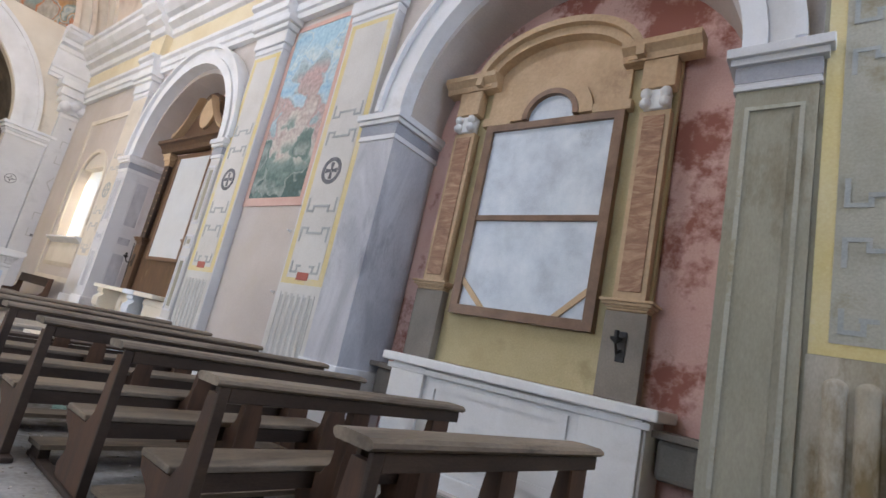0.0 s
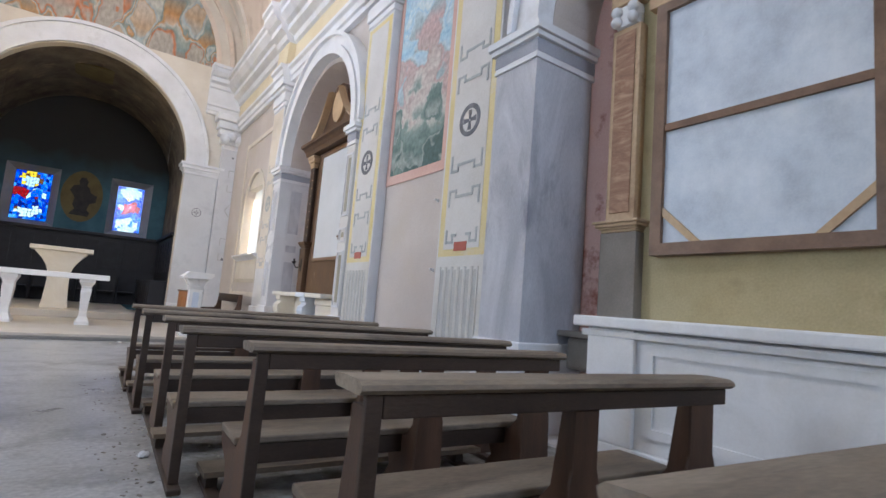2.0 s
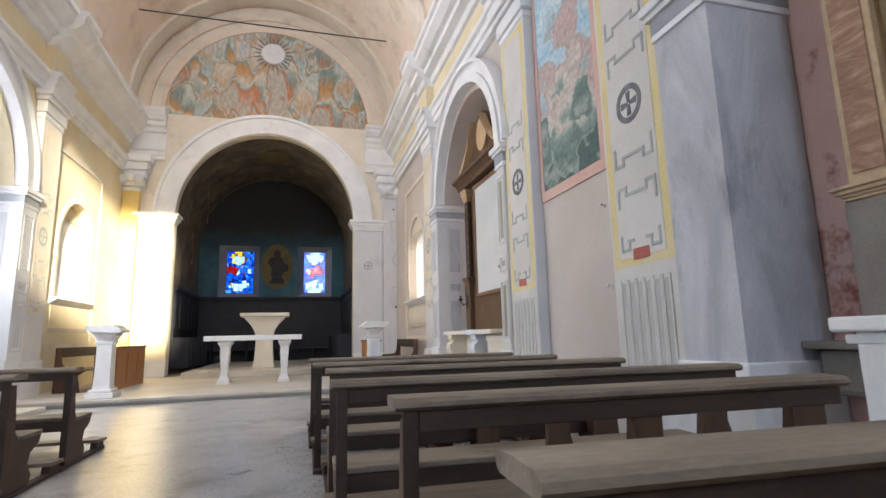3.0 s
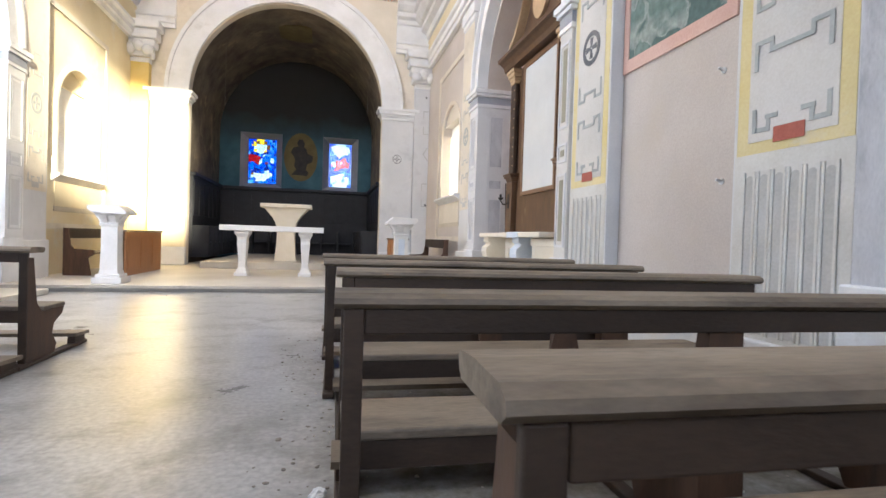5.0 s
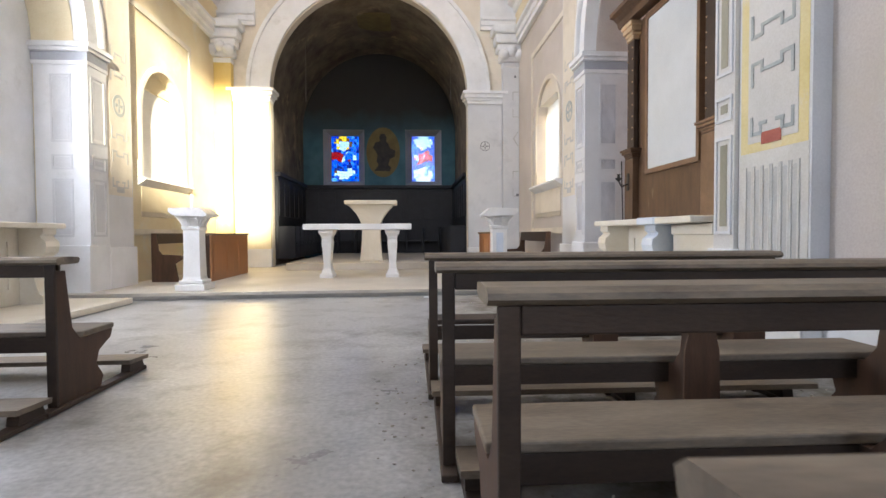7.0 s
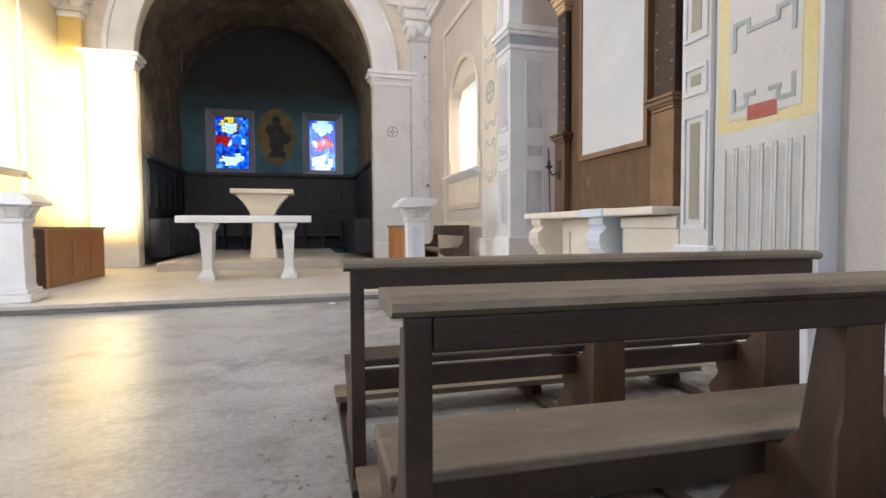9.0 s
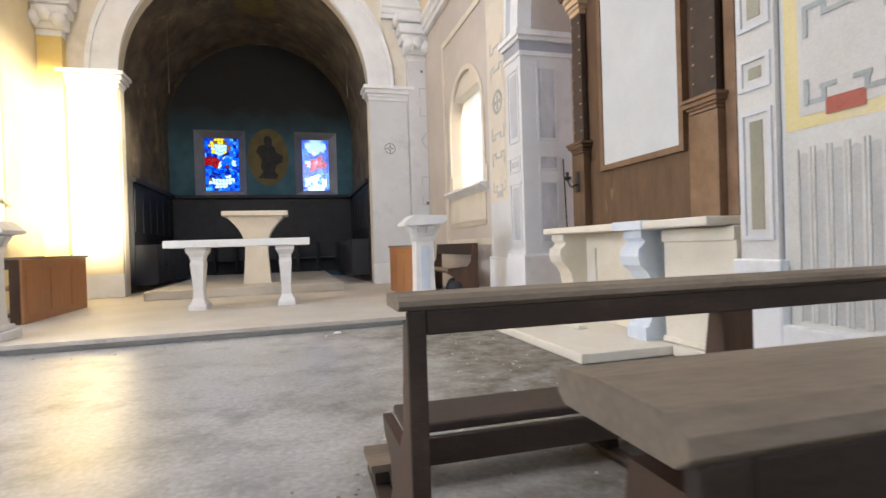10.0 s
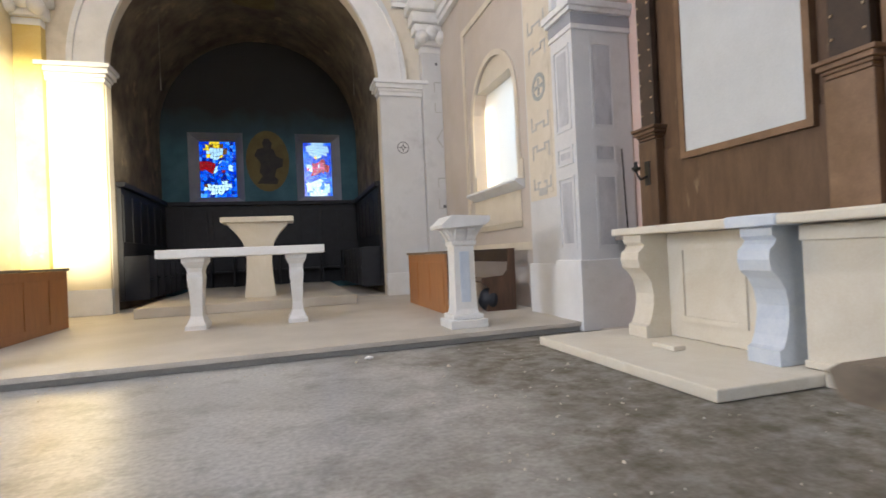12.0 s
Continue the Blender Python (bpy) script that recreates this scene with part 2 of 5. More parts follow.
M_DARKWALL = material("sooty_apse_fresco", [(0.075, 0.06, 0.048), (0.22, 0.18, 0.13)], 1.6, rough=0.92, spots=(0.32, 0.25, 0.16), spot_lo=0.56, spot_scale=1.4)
M_APSEBLUE = material("dark_blue_apse_paint", [(0.05, 0.11, 0.15), (0.09, 0.17, 0.22)], 1.3, rough=0.9)
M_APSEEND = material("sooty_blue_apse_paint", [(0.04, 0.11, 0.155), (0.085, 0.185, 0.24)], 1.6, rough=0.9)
# blue mixed towards near black with height, the edge broken by noise
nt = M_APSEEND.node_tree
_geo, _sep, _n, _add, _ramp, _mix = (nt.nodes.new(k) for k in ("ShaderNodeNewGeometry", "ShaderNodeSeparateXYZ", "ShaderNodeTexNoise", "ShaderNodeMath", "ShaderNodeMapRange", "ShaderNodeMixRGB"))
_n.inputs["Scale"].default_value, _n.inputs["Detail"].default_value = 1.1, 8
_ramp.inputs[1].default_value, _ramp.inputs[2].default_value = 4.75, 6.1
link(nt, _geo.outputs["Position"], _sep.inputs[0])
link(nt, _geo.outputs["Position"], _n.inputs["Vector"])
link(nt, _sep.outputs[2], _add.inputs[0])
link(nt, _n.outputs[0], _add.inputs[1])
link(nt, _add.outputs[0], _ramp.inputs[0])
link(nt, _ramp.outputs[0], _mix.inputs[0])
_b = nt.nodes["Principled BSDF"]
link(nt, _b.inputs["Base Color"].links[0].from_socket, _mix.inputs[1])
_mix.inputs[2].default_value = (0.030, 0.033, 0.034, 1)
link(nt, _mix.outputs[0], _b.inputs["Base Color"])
M_STALL = material("black_stall_wood", [(0.010, 0.0105, 0.015), (0.022, 0.023, 0.030)], 4, rough=0.6, bump=0.1)
M_OVALY = material("dull_yellow_oval_paint", [(0.13, 0.10, 0.045), (0.20, 0.16, 0.07)], 3, rough=0.9)
M_DARKFIG = material("dark_silhouette_paint", [(0.03, 0.03, 0.035), (0.06, 0.055, 0.05)], 5, rough=0.9)
M_SPLAY = material("grey_window_splay", [(0.34, 0.35, 0.40), (0.44, 0.45, 0.50)], 2, rough=0.9)
M_LEAD = material("lead_came", [(0.02, 0.02, 0.022), (0.04, 0.04, 0.04)], 20, rough=0.6)
M_TILE = material("facade_outer_plaster", [(0.45, 0.42, 0.38), (0.55, 0.52, 0.47)], 1, rough=0.9)


def tall_fresco(name, z0, z1, stops, scale, spread, stretch=(1, 1, 1)):
    """A faded picture: patches whose colours change with their height on the wall."""
    m = bpy.data.materials.new(name)
    m.use_nodes = True
    nt = m.node_tree
    n = nt.nodes
    b = n["Principled BSDF"]
    geo, mp, ns, mixv, vo, sep, sc, mr, a1, a2, ramp, fine, ov = (n.new("ShaderNode" + k) for k in ("NewGeometry", "Mapping", "TexNoise", "MixRGB", "TexVoronoi", "SeparateXYZ", "SeparateColor", "MapRange", "Math", "Math", "ValToRGB", "TexNoise", "MixRGB"))
    mp.inputs["Scale"].default_value = stretch
    link(nt, geo.outputs["Position"], mp.inputs[0])
    ns.inputs["Scale"].default_value, ns.inputs["Detail"].default_value = scale * 0.9, 6
    link(nt, mp.outputs[0], ns.inputs["Vector"])
    mixv.blend_type = 'LINEAR_LIGHT'
    mixv.inputs[0].default_value = 0.28
    link(nt, mp.outputs[0], mixv.inputs[1])
    link(nt, ns.outputs[1], mixv.inputs[2])
    vo.feature = 'SMOOTH_F1'
    vo.inputs["Scale"].default_value, vo.inputs["Smoothness"].default_value = scale, 0.5
    link(nt, mixv.outputs[0], vo.inputs["Vector"])
    link(nt, geo.outputs["Position"], sep.inputs[0])
    link(nt, vo.outputs["Color"], sc.inputs[0])
    mr.inputs[1].default_value, mr.inputs[2].default_value = z0, z1
    link(nt, sep.outputs[2], mr.inputs[0])
    a1.operation = 'MULTIPLY_ADD'
    link(nt, sc.outputs[0], a1.inputs[0])
    a1.inputs[1].default_value = spread
    link(nt, mr.outputs[0], a1.inputs[2])
    a2.operation = 'SUBTRACT'
    link(nt, a1.outputs[0], a2.inputs[0])
    a2.inputs[1].default_value = spread / 2
    cr = ramp.color_ramp
    cr.elements[0].position, cr.elements[0].color = stops[0][0], (*stops[0][1], 1)
    cr.elements[1].position, cr.elements[1].color = stops[-1][0], (*stops[-1][1], 1)
    for p, c in stops[1:-1]:
        e = cr.elements.new(p)
        e.color = (*c, 1)
    link(nt, a2.outputs[0], ramp.inputs[0])
    fine.inputs["Scale"].default_value, fine.inputs["Detail"].default_value = scale * 5, 8
    link(nt, mp.outputs[0], fine.inputs["Vector"])
    ov.blend_type = 'OVERLAY'
    ov.inputs[0].default_value = 0.55
    link(nt, ramp.outputs[0], ov.inputs[1])
    link(nt, fine.outputs[0], ov.inputs[2])
    link(nt, ov.outputs[0], b.inputs["Base Color"])
    b.inputs["Roughness"].default_value = 0.85
    return m


M_TALLPAINT = tall_fresco("tall_painting", 2.9, 5.9, [(0.0, (0.09, 0.14, 0.13)), (0.08, (0.32, 0.36, 0.33)), (0.14, (0.13, 0.19, 0.17)), (0.26, (0.22, 0.29, 0.26)), (0.32, (0.56, 0.52, 0.47)), (0.40, (0.44, 0.36, 0.33)), (0.50, (0.50, 0.36, 0.34)), (0.58, (0.34, 0.42, 0.44)), (0.68, (0.48, 0.58, 0.62)), (0.78, (0.34, 0.52, 0.64)), (0.88, (0.58, 0.65, 0.64)), (1.0, (0.40, 0.58, 0.68))], 3.0, 0.42)
M_LUNETTE = tall_fresco("lunette_picture", 6.6, 14.4, [(0.0, (0.40, 0.36, 0.30)), (0.09, (0.50, 0.17, 0.06)), (0.17, (0.22, 0.29, 0.26)), (0.26, (0.50, 0.47, 0.40)), (0.34, (0.48, 0.25, 0.09)), (0.42, (0.20, 0.27, 0.25)), (0.52, (0.48, 0.48, 0.42)), (0.62, (0.34, 0.41, 0.43)), (0.72, (0.46, 0.33, 0.20)), (0.84, (0.52, 0.48, 0.41)), (1.0, (0.42, 0.46, 0.48))], 2.0, 0.95, (1, 1, 0.5))
M_ROSEBORDER = material("rose_border_paint", [(0.58, 0.36, 0.30), (0.66, 0.46, 0.39)], 2, rough=0.88)


def glass(name, color, frosted=False):
    m = bpy.data.materials.new(name)
    m.use_nodes = True
    nt = m.node_tree
    nt.nodes.remove(nt.nodes["Principled BSDF"])
    out = nt.nodes["Material Output"]
    if frosted:
        a = nt.nodes.new("ShaderNodeBsdfTranslucent")
    else:
        a = nt.nodes.new("ShaderNodeBsdfTransparent")
    a.inputs[0].default_value = (*color, 1)
    g = nt.nodes.new("ShaderNodeBsdfGlossy")
    g.inputs["Roughness"].default_value = 0.15
    mx = nt.nodes.new("ShaderNodeMixShader")
    mx.inputs[0].default_value = 0.05
    link(nt, a.outputs[0], mx.inputs[1])
    link(nt, g.outputs[0], mx.inputs[2])
    link(nt, mx.outputs[0], out.inputs[0])
    return m


G_BLUE = glass("blue_stained_glass", (0.035, 0.15, 0.60))
G_DEEP = glass("deep_blue_stained_glass", (0.018, 0.07, 0.38))
G_MID = glass("bright_blue_stained_glass", (0.09, 0.30, 0.78))
G_PINK = glass("pink_stained_glass", (0.75, 0.22, 0.36))
G_SKY = glass("pale_blue_stained_glass", (0.25, 0.48, 0.85))
G_RED = glass("red_stained_glass", (0.55, 0.03, 0.06))
G_YEL = glass("yellow_stained_glass", (0.95, 0.68, 0.10))
G_AMBER = glass("amber_stained_glass", (0.38, 0.20, 0.07))
G_WHITE = glass("white_stained_glass", (0.72, 0.76, 0.78))
G_FROST = glass("frosted_white_glass", (0.85, 0.86, 0.88), True)
G_DUSTY = glass("dusty_cream_glass", (0.76, 0.745, 0.70), True)
G_CLEAR = glass("clear_glass", (0.93, 0.95, 0.95))


# ---- geometry helpers ----
def mesh_from(name, bm, mat, smooth=False):
    bmesh.ops.recalc_face_normals(bm, faces=bm.faces)
    me = bpy.data.meshes.new(name)
    bm.to_mesh(me)
    bm.free()
    me.materials.append(mat)
    if smooth:
        for p in me.polygons:
            p.use_smooth = True
        me.set_sharp_from_angle(angle=radians(38))
    return me


def part(name, bm, mat, parent=None, label="", smooth=False):
    ob = new(name, mesh_from(name, bm, mat, smooth))
    if parent is not None:
        ob.parent = parent
    return tagged(ob, label)


def thing(name, label, category, group="", kind="", at=None):
    ob = new(name)
    if at is not None:
        ob.matrix_basis = at
    return tagged(ob, label, category, group, kind)


def structure(name, bm, mat, label="", smooth=False):
    return tagged(part(name, bm, mat, None, label, smooth), kind="structure")


def box(bm, x0, x1, y0, y1, z0, z1, bevel=0.0):
    r = bmesh.ops.create_cube(bm, size=1.0, matrix=Matrix.Translation(((x0 + x1) / 2, (y0 + y1) / 2, (z0 + z1) / 2)) @ Matrix.Diagonal((abs(x1 - x0), abs(y1 - y0), abs(z1 - z0), 1)))
    if bevel:
        es = {e for v in r["verts"] for e in v.link_edges}
        bmesh.ops.bevel(bm, geom=list(es), offset=bevel, segments=2, profile=0.5, affect='EDGES')
    return bm


def B(x0, x1, y0, y1, z0, z1, bevel=0.0):
    return box(bmesh.new(), x0, x1, y0, y1, z0, z1, bevel)


def axis_point(axis, a, b, c):
    """A point whose plane coordinates are (a, b) and whose coordinate along the axis is c."""
    return {"x": (c, a, b), "y": (a, c, b), "z": (a, b, c)}[axis]


def prism(bm, pts, axis, c0, c1, holes=()):
    """A polygon, with holes, extruded along an axis."""
    edges = []
    for loop in (pts, *holes):
        vs = [bm.verts.new(axis_point(axis, a, b, c0)) for a, b in loop]
        edges += [bm.edges.new((vs[i], vs[(i + 1) % len(vs)])) for i in range(len(vs))]
    if holes:
        faces = [g for g in bmesh.ops.triangle_fill(bm, edges=edges, use_beauty=True)["geom"] if isinstance(g, bmesh.types.BMFace)]
    else:
        faces = [bm.faces.new([e.verts[0] if e.verts[0] in edges[i - 1].verts else e.verts[1] for i, e in enumerate(edges)])]
    r = bmesh.ops.extrude_face_region(bm, geom=faces)
    d = Vector(axis_point(axis, 0, 0, c1 - c0))
    bmesh.ops.translate(bm, vec=d, verts=[g for g in r["geom"] if isinstance(g, bmesh.types.BMVert)])
    return bm


def arch_outline(c, half, z0, spring, n=24, grow=0.0, rise=None):
    """The outline of an arched opening: middle c, half width, foot z0, springing height."""
    half += grow
    rise = (rise if rise is not None else half - grow) + grow
    pts = [(c - half, z0)]
    pts += [(c - half * math.cos(math.pi * i / n), spring + rise * math.sin(math.pi * i / n)) for i in range(n + 1)]
    return pts + [(c + half, z0)]


def ring(c, half, spring, width, n=28, rise=None):
    """The outline of an arch band round an opening."""
    rise = rise if rise is not None else half
    inner = [(c - half * math.cos(math.pi * i / n), spring + rise * math.sin(math.pi * i / n)) for i in range(n + 1)]
    outer = [(c - (half + width) * math.cos(math.pi * i / n), spring + (rise + width) * math.sin(math.pi * i / n)) for i in range(n + 1)]
    return inner + outer[::-1]


def sweep(bm, profile, path, closed=False):
    """A profile (offsets outwards and up, as pairs) carried along frames (origin, out, up)."""
    rows = []
    for o, out, up in path:
        rows.append([bm.verts.new(Vector(o) + Vector(out) * a + Vector(up) * b) for a, b in profile])
    n = len(profile)
    for i in range(len(rows) - 1 + (1 if closed else 0)):
        r0, r1 = rows[i], rows[(i + 1) % len(rows)]
        for j in range(n):
            bm.faces.new((r0[j], r0[(j + 1) % n], r1[(j + 1) % n], r1[j]))
    if not closed:
        bm.faces.new(rows[0][::-1])
        bm.faces.new(rows[-1])
    return bm


def lathe(bm, prof, at=(0, 0, 0), n=24, scale=(1, 1)):
    rows = [[bm.verts.new((at[0] + scale[0] * r * math.cos(2 * math.pi * i / n), at[1] + scale[1] * r * math.sin(2 * math.pi * i / n), at[2] + z)) for i in range(n)] for r, z in prof]
    for a, b in zip(rows, rows[1:]):
        for i in range(n):
            bm.faces.new((a[i], a[(i + 1) % n], b[(i + 1) % n], b[i]))
    bm.faces.new(rows[0][::-1])
    bm.faces.new(rows[-1])
    return bm


def cyl(bm, p, q, r, n=10):
    p, q = Vector(p), Vector(q)
    d = q - p
    m = Matrix.Translation((p + q) / 2) @ d.to_track_quat('Z', 'Y').to_matrix().to_4x4()
    bmesh.ops.create_cone(bm, cap_ends=True, segments=n, radius1=r, radius2=r, depth=d.length, matrix=m)
    return bm


def wall_x(side, x):
    """As side_x, for the nave walls."""
    return XC + side * (x - XC)


def side_x(side, x):
    """x of the right-hand wall, mirrored for side -1."""
    return XC + side * (x - XC)

# ---- the large structure ----
YF, YE, YA = -3.4, 19.4, 24.6      # facade, arch wall, apse wall
XW, XP = 5.08, 4.93                # right wall plane, pilaster plane
ARCH_B = (3.55, 1.81, 3.84)        # middle, half width, springing
ARCH_A = (11.54, 1.82, 3.90)
NICHE = (16.28, 0.95, 3.42)
VR = 3.98                          # vault radius
VZ = 8.25                          # vault springing
AZ = 0.29                          # step under the tabernacle stand
FZ = 0.115                         # platform height

structure("floor", B(-4.6, 6.8, YF - 0.4, YA + 0.4, -0.3, 0.0), M_FLOOR, "worn grey terrazzo church floor with dust and dark stains")
bm = bmesh.new()
prism(bm, [(-4.6, 13.06), (6.0, 13.44), (6.0, YA), (-4.6, YA)], "z", 0.004, FZ - 0.05)
platform = structure("chancel_platform", bm, M_STEP, "raised dusty stone platform before the apse arch")
bm = bmesh.new()
prism(bm, [(-4.6, 13.02), (6.0, 13.40), (6.0, YA), (-4.6, YA)], "z", FZ - 0.048, FZ)
part("platform_paving", bm, M_PLAT, platform, "dusty beige stone paving with rounded nosing")
bm = B(-1.0, 2.78, 17.9, YA, FZ + 0.002, AZ, 0.012)
structure("apse_step", bm, M_PLAT, "low beige stone step under the altar stand")

# side walls, with arched chapel openings and an arched window niche
CH = 5.70
for side, nm in ((1, "right"), (-1, "left")):
    X = lambda x: wall_x(side, x)
    holes = [arch_outline(c, h, 0.02, s) for c, h, s in (ARCH_B, ARCH_A)]
    holes.append(arch_outline(NICHE[0], NICHE[1], 2.02, NICHE[2], 16))
    bm = bmesh.new()
    prism(bm, [(YF, 0), (YE, 0), (YE, VZ + 0.3), (YF, VZ + 0.3)], "x", X(XW), X(CH), holes)
    wall = structure("wall_" + nm, bm, M_PINKWALL if side > 0 else M_YWALL, "pale plastered nave wall with arched side chapels")
    # chapel back walls and side cheeks beyond the wall
    for (c, h, s), mat, lab in ((ARCH_B, M_PINK if side > 0 else M_WHITE, "worn pink"), (ARCH_A, M_PEACH if side > 0 else M_WHITE, "pale pink")):
        bm = bmesh.new()
        # left: openings for the chapel lamps, the near one added
        hole = [[(c - 0.8, 1.9), (c + 0.8, 1.9), (c + 0.8, 4.5), (c - 0.8, 4.5)]] if side < 0 else []
        prism(bm, [(c - h - 0.3, 0), (c + h + 0.3, 0), (c + h + 0.3, 6.6), (c - h - 0.3, 6.6)], "x", X(CH + 0.004), X(CH + 0.3), hole)
        structure("wall_chapel", bm, mat, lab + " plaster back wall of a side chapel" if side > 0 else "whitewashed back wall of a side chapel")
    # niche backing
    bm = B(*sorted((X(CH - 0.38), X(CH - 0.40))), NICHE[0] - 1.0, NICHE[0] + 1.0, 2.0, 3.96)
    win = thing("window_side", "arched window with frosted white glass and a plaster sill", "window", "arched side windows", "structure")
    part("pane", bm, G_DUSTY if side > 0 else M_WHITE, win)
    part("niche_head", B(*sorted((X(CH - 0.02), X(XW + (0.03 if side > 0 else 0.19)))), NICHE[0] - 1.0, NICHE[0] + 1.0, 3.964, 4.6, 0.01), M_CREAM if side > 0 else M_YWALL, win, "plaster niche head above the glass")
    bm = bmesh.new()
    prism(bm, ring(NICHE[0], NICHE[1] - 0.004, NICHE[2], 0.1, 20), "x", X(XW), X(XW - 0.035))
    for sy in (-1, 1):
        yy = NICHE[0] + sy * (NICHE[1] + 0.046)
        box(bm, min(X(XW), X(XW - 0.035)), max(X(XW), X(XW - 0.035)), yy - 0.05, yy + 0.05, 2.1, NICHE[2])
        box(bm, min(X(XW), X(XW - 0.03)), max(X(XW), X(XW - 0.03)), yy - 0.13, yy + 0.05 * sy + 0.05, 2.1, 2.42, 0.02)
    part("window_frame", bm, M_CREAM, win)
    bm = bmesh.new()
    prism(bm, [(XW, 1.95), (XW - 0.16, 2.06), (XW - 0.16, 2.1), (XW + 0.44, 2.1), (XW + 0.44, 1.95)], "y", NICHE[0] - 1.12, NICHE[0] + 1.12)
    for v in bm.verts:
        v.co.x = X(v.co.x)
    part("window_sill", bm, M_WHITE, win)
    ap = part("apron", B(*sorted((X(XW - 0.001), X(XW - 0.014))), NICHE[0] - 0.98, NICHE[0] + 1.06, 1.46, 1.947, 0.004), M_CREAM if side > 0 else M_YWALL, win, "cream plaster panel under the sill")
    part("apron_band", B(*sorted((X(XW - 0.001), X(XW - 0.02))), NICHE[0] - 1.0, NICHE[0] + 1.08, 1.36, 1.458, 0.004), M_TANBAND, ap)
    # raised border of the wall field round the window
    fy0, fy1, fz0, fz1 = 14.75, 17.7, 1.0, 5.4
    bm = bmesh.new()
    prism(bm, [(fy0, fz0), (fy1, fz0), (fy1, fz1), (fy0, fz1)], "x", X(XW), X(XW - 0.03), [[(fy0 + 0.12, fz0 + 0.12), (fy1 - 0.12, fz0 + 0.12), (fy1 - 0.12, fz1 - 0.12), (fy0 + 0.12, fz1 - 0.12)]])
    structure("wall_field_border", bm, M_CREAM, "raised cream plaster border framing a wall field")

# facade behind the start of the walk; unseen opening added to shape the sunlight
bm = bmesh.new()
WX0, WX1, WZ0, WZ1 = 2.1, 4.9, 5.9, 9.4
prism(bm, [(-4.6, 0), (6.8, 0), (6.8, 12.6), (-4.6, 12.6)], "y", YF, YF - 0.4, [[(WX0, WZ0), (WX1, WZ0), (WX1, WZ1), (WX0, WZ1)]])
structure("wall_facade", bm, M_CREAM, "plain cream plaster facade wall with a tall window")
win = thing("window_facade", "unseen tall opening with thin frame, added to shape the sun patch", "window", kind="structure")
bm = bmesh.new()
for i in range(4):
    xx = WX0 + (WX1 - WX0) * i / 3
    box(bm, xx - 0.03, xx + 0.03, YF - 0.22, YF - 0.16, WZ0, WZ1)
part("window_frame", bm, M_IRON, win)

# nave vault with transverse bands
def vault_shell(x_c, r, z_c, y0, y1, thick, n=40):
    bm = bmesh.new()
    arc = [(x_c - r * math.cos(math.pi * i / n), z_c + r * math.sin(math.pi * i / n)) for i in range(n + 1)]
    out = [(x_c - (r + thick) * math.cos(math.pi * i / n), z_c + (r + thick) * math.sin(math.pi * i / n)) for i in range(n + 1)]
    return prism(bm, arc + out[::-1], "y", y0, y1)


structure("ceiling", vault_shell(XC, VR, VZ, YF - 0.4, YE + 0.35, 0.25), M_VAULT, "peach plaster barrel vault over the nave", True)
for y0, y1 in ((5.9, 6.9), (8.6, 9.6), (13.8, 14.8), (18.55, 19.05)):
    structure("vault_band", vault_shell(XC, VR - 0.09, VZ, y0, y1, 0.092), M_CREAM, "cream plaster band across the vault", True)

# panes and frames added at the vault fill lamps, out of view
for m in VAULT_FILL:
    win = thing("window_vault", "added frosted pane and frame behind an unseen vault fill lamp", "window", "vault windows", "structure", at=m)
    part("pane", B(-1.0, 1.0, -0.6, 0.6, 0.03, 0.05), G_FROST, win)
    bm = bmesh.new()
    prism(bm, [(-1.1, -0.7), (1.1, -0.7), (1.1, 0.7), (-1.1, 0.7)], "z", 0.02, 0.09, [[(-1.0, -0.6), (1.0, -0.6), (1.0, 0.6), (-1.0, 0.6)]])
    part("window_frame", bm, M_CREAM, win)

# arch wall between nave and apse
TA = (0.98, 2.68, 4.88)
bm = bmesh.new()
prism(bm, [(-4.6, 0), (6.6, 0), (6.6, VZ + VR + 0.4), (-4.6, VZ + VR + 0.4)], "y", YE, YE + 0.3, [arch_outline(TA[0], TA[1], FZ + 0.002, TA[2], 40, rise=2.80)])
structure("wall_arch", bm, M_CREAM, "cream plaster wall pierced by a wide round arch to the apse")
bm = bmesh.new()
prism(bm, ring(TA[0], TA[1] - 0.004, TA[2] + 0.04, 0.26, 44, rise=2.80), "y", YE + 0.002, YE - 0.07)
prism(bm, ring(TA[0], TA[1] + 0.26, TA[2] + 0.04, 0.28, 44, rise=3.06), "y", YE + 0.002, YE - 0.035)
prism(bm, ring(TA[0], TA[1] + 0.53, TA[2] + 0.04, 0.10, 44, rise=3.33), "y", YE + 0.002, YE - 0.09)
structure("arch_moulding", bm, M_WHITE, "white stucco moulding round the apse arch", True)


def impost(bm, x0, x1, y0, y1, z, h, k=1.0):
    """A stepped capital round a rectangular jamb."""
    for i, (o, a, b) in enumerate(((0.03, 0.0, 0.25), (0.06, 0.25, 0.45), (0.11, 0.45, 0.75), (0.15, 0.75, 1.0))):
        o *= k
        box(bm, x0 - o, x1 + o, y0 - o, y1 + o, z + a * h, z + b * h, 0.008)
    return bm


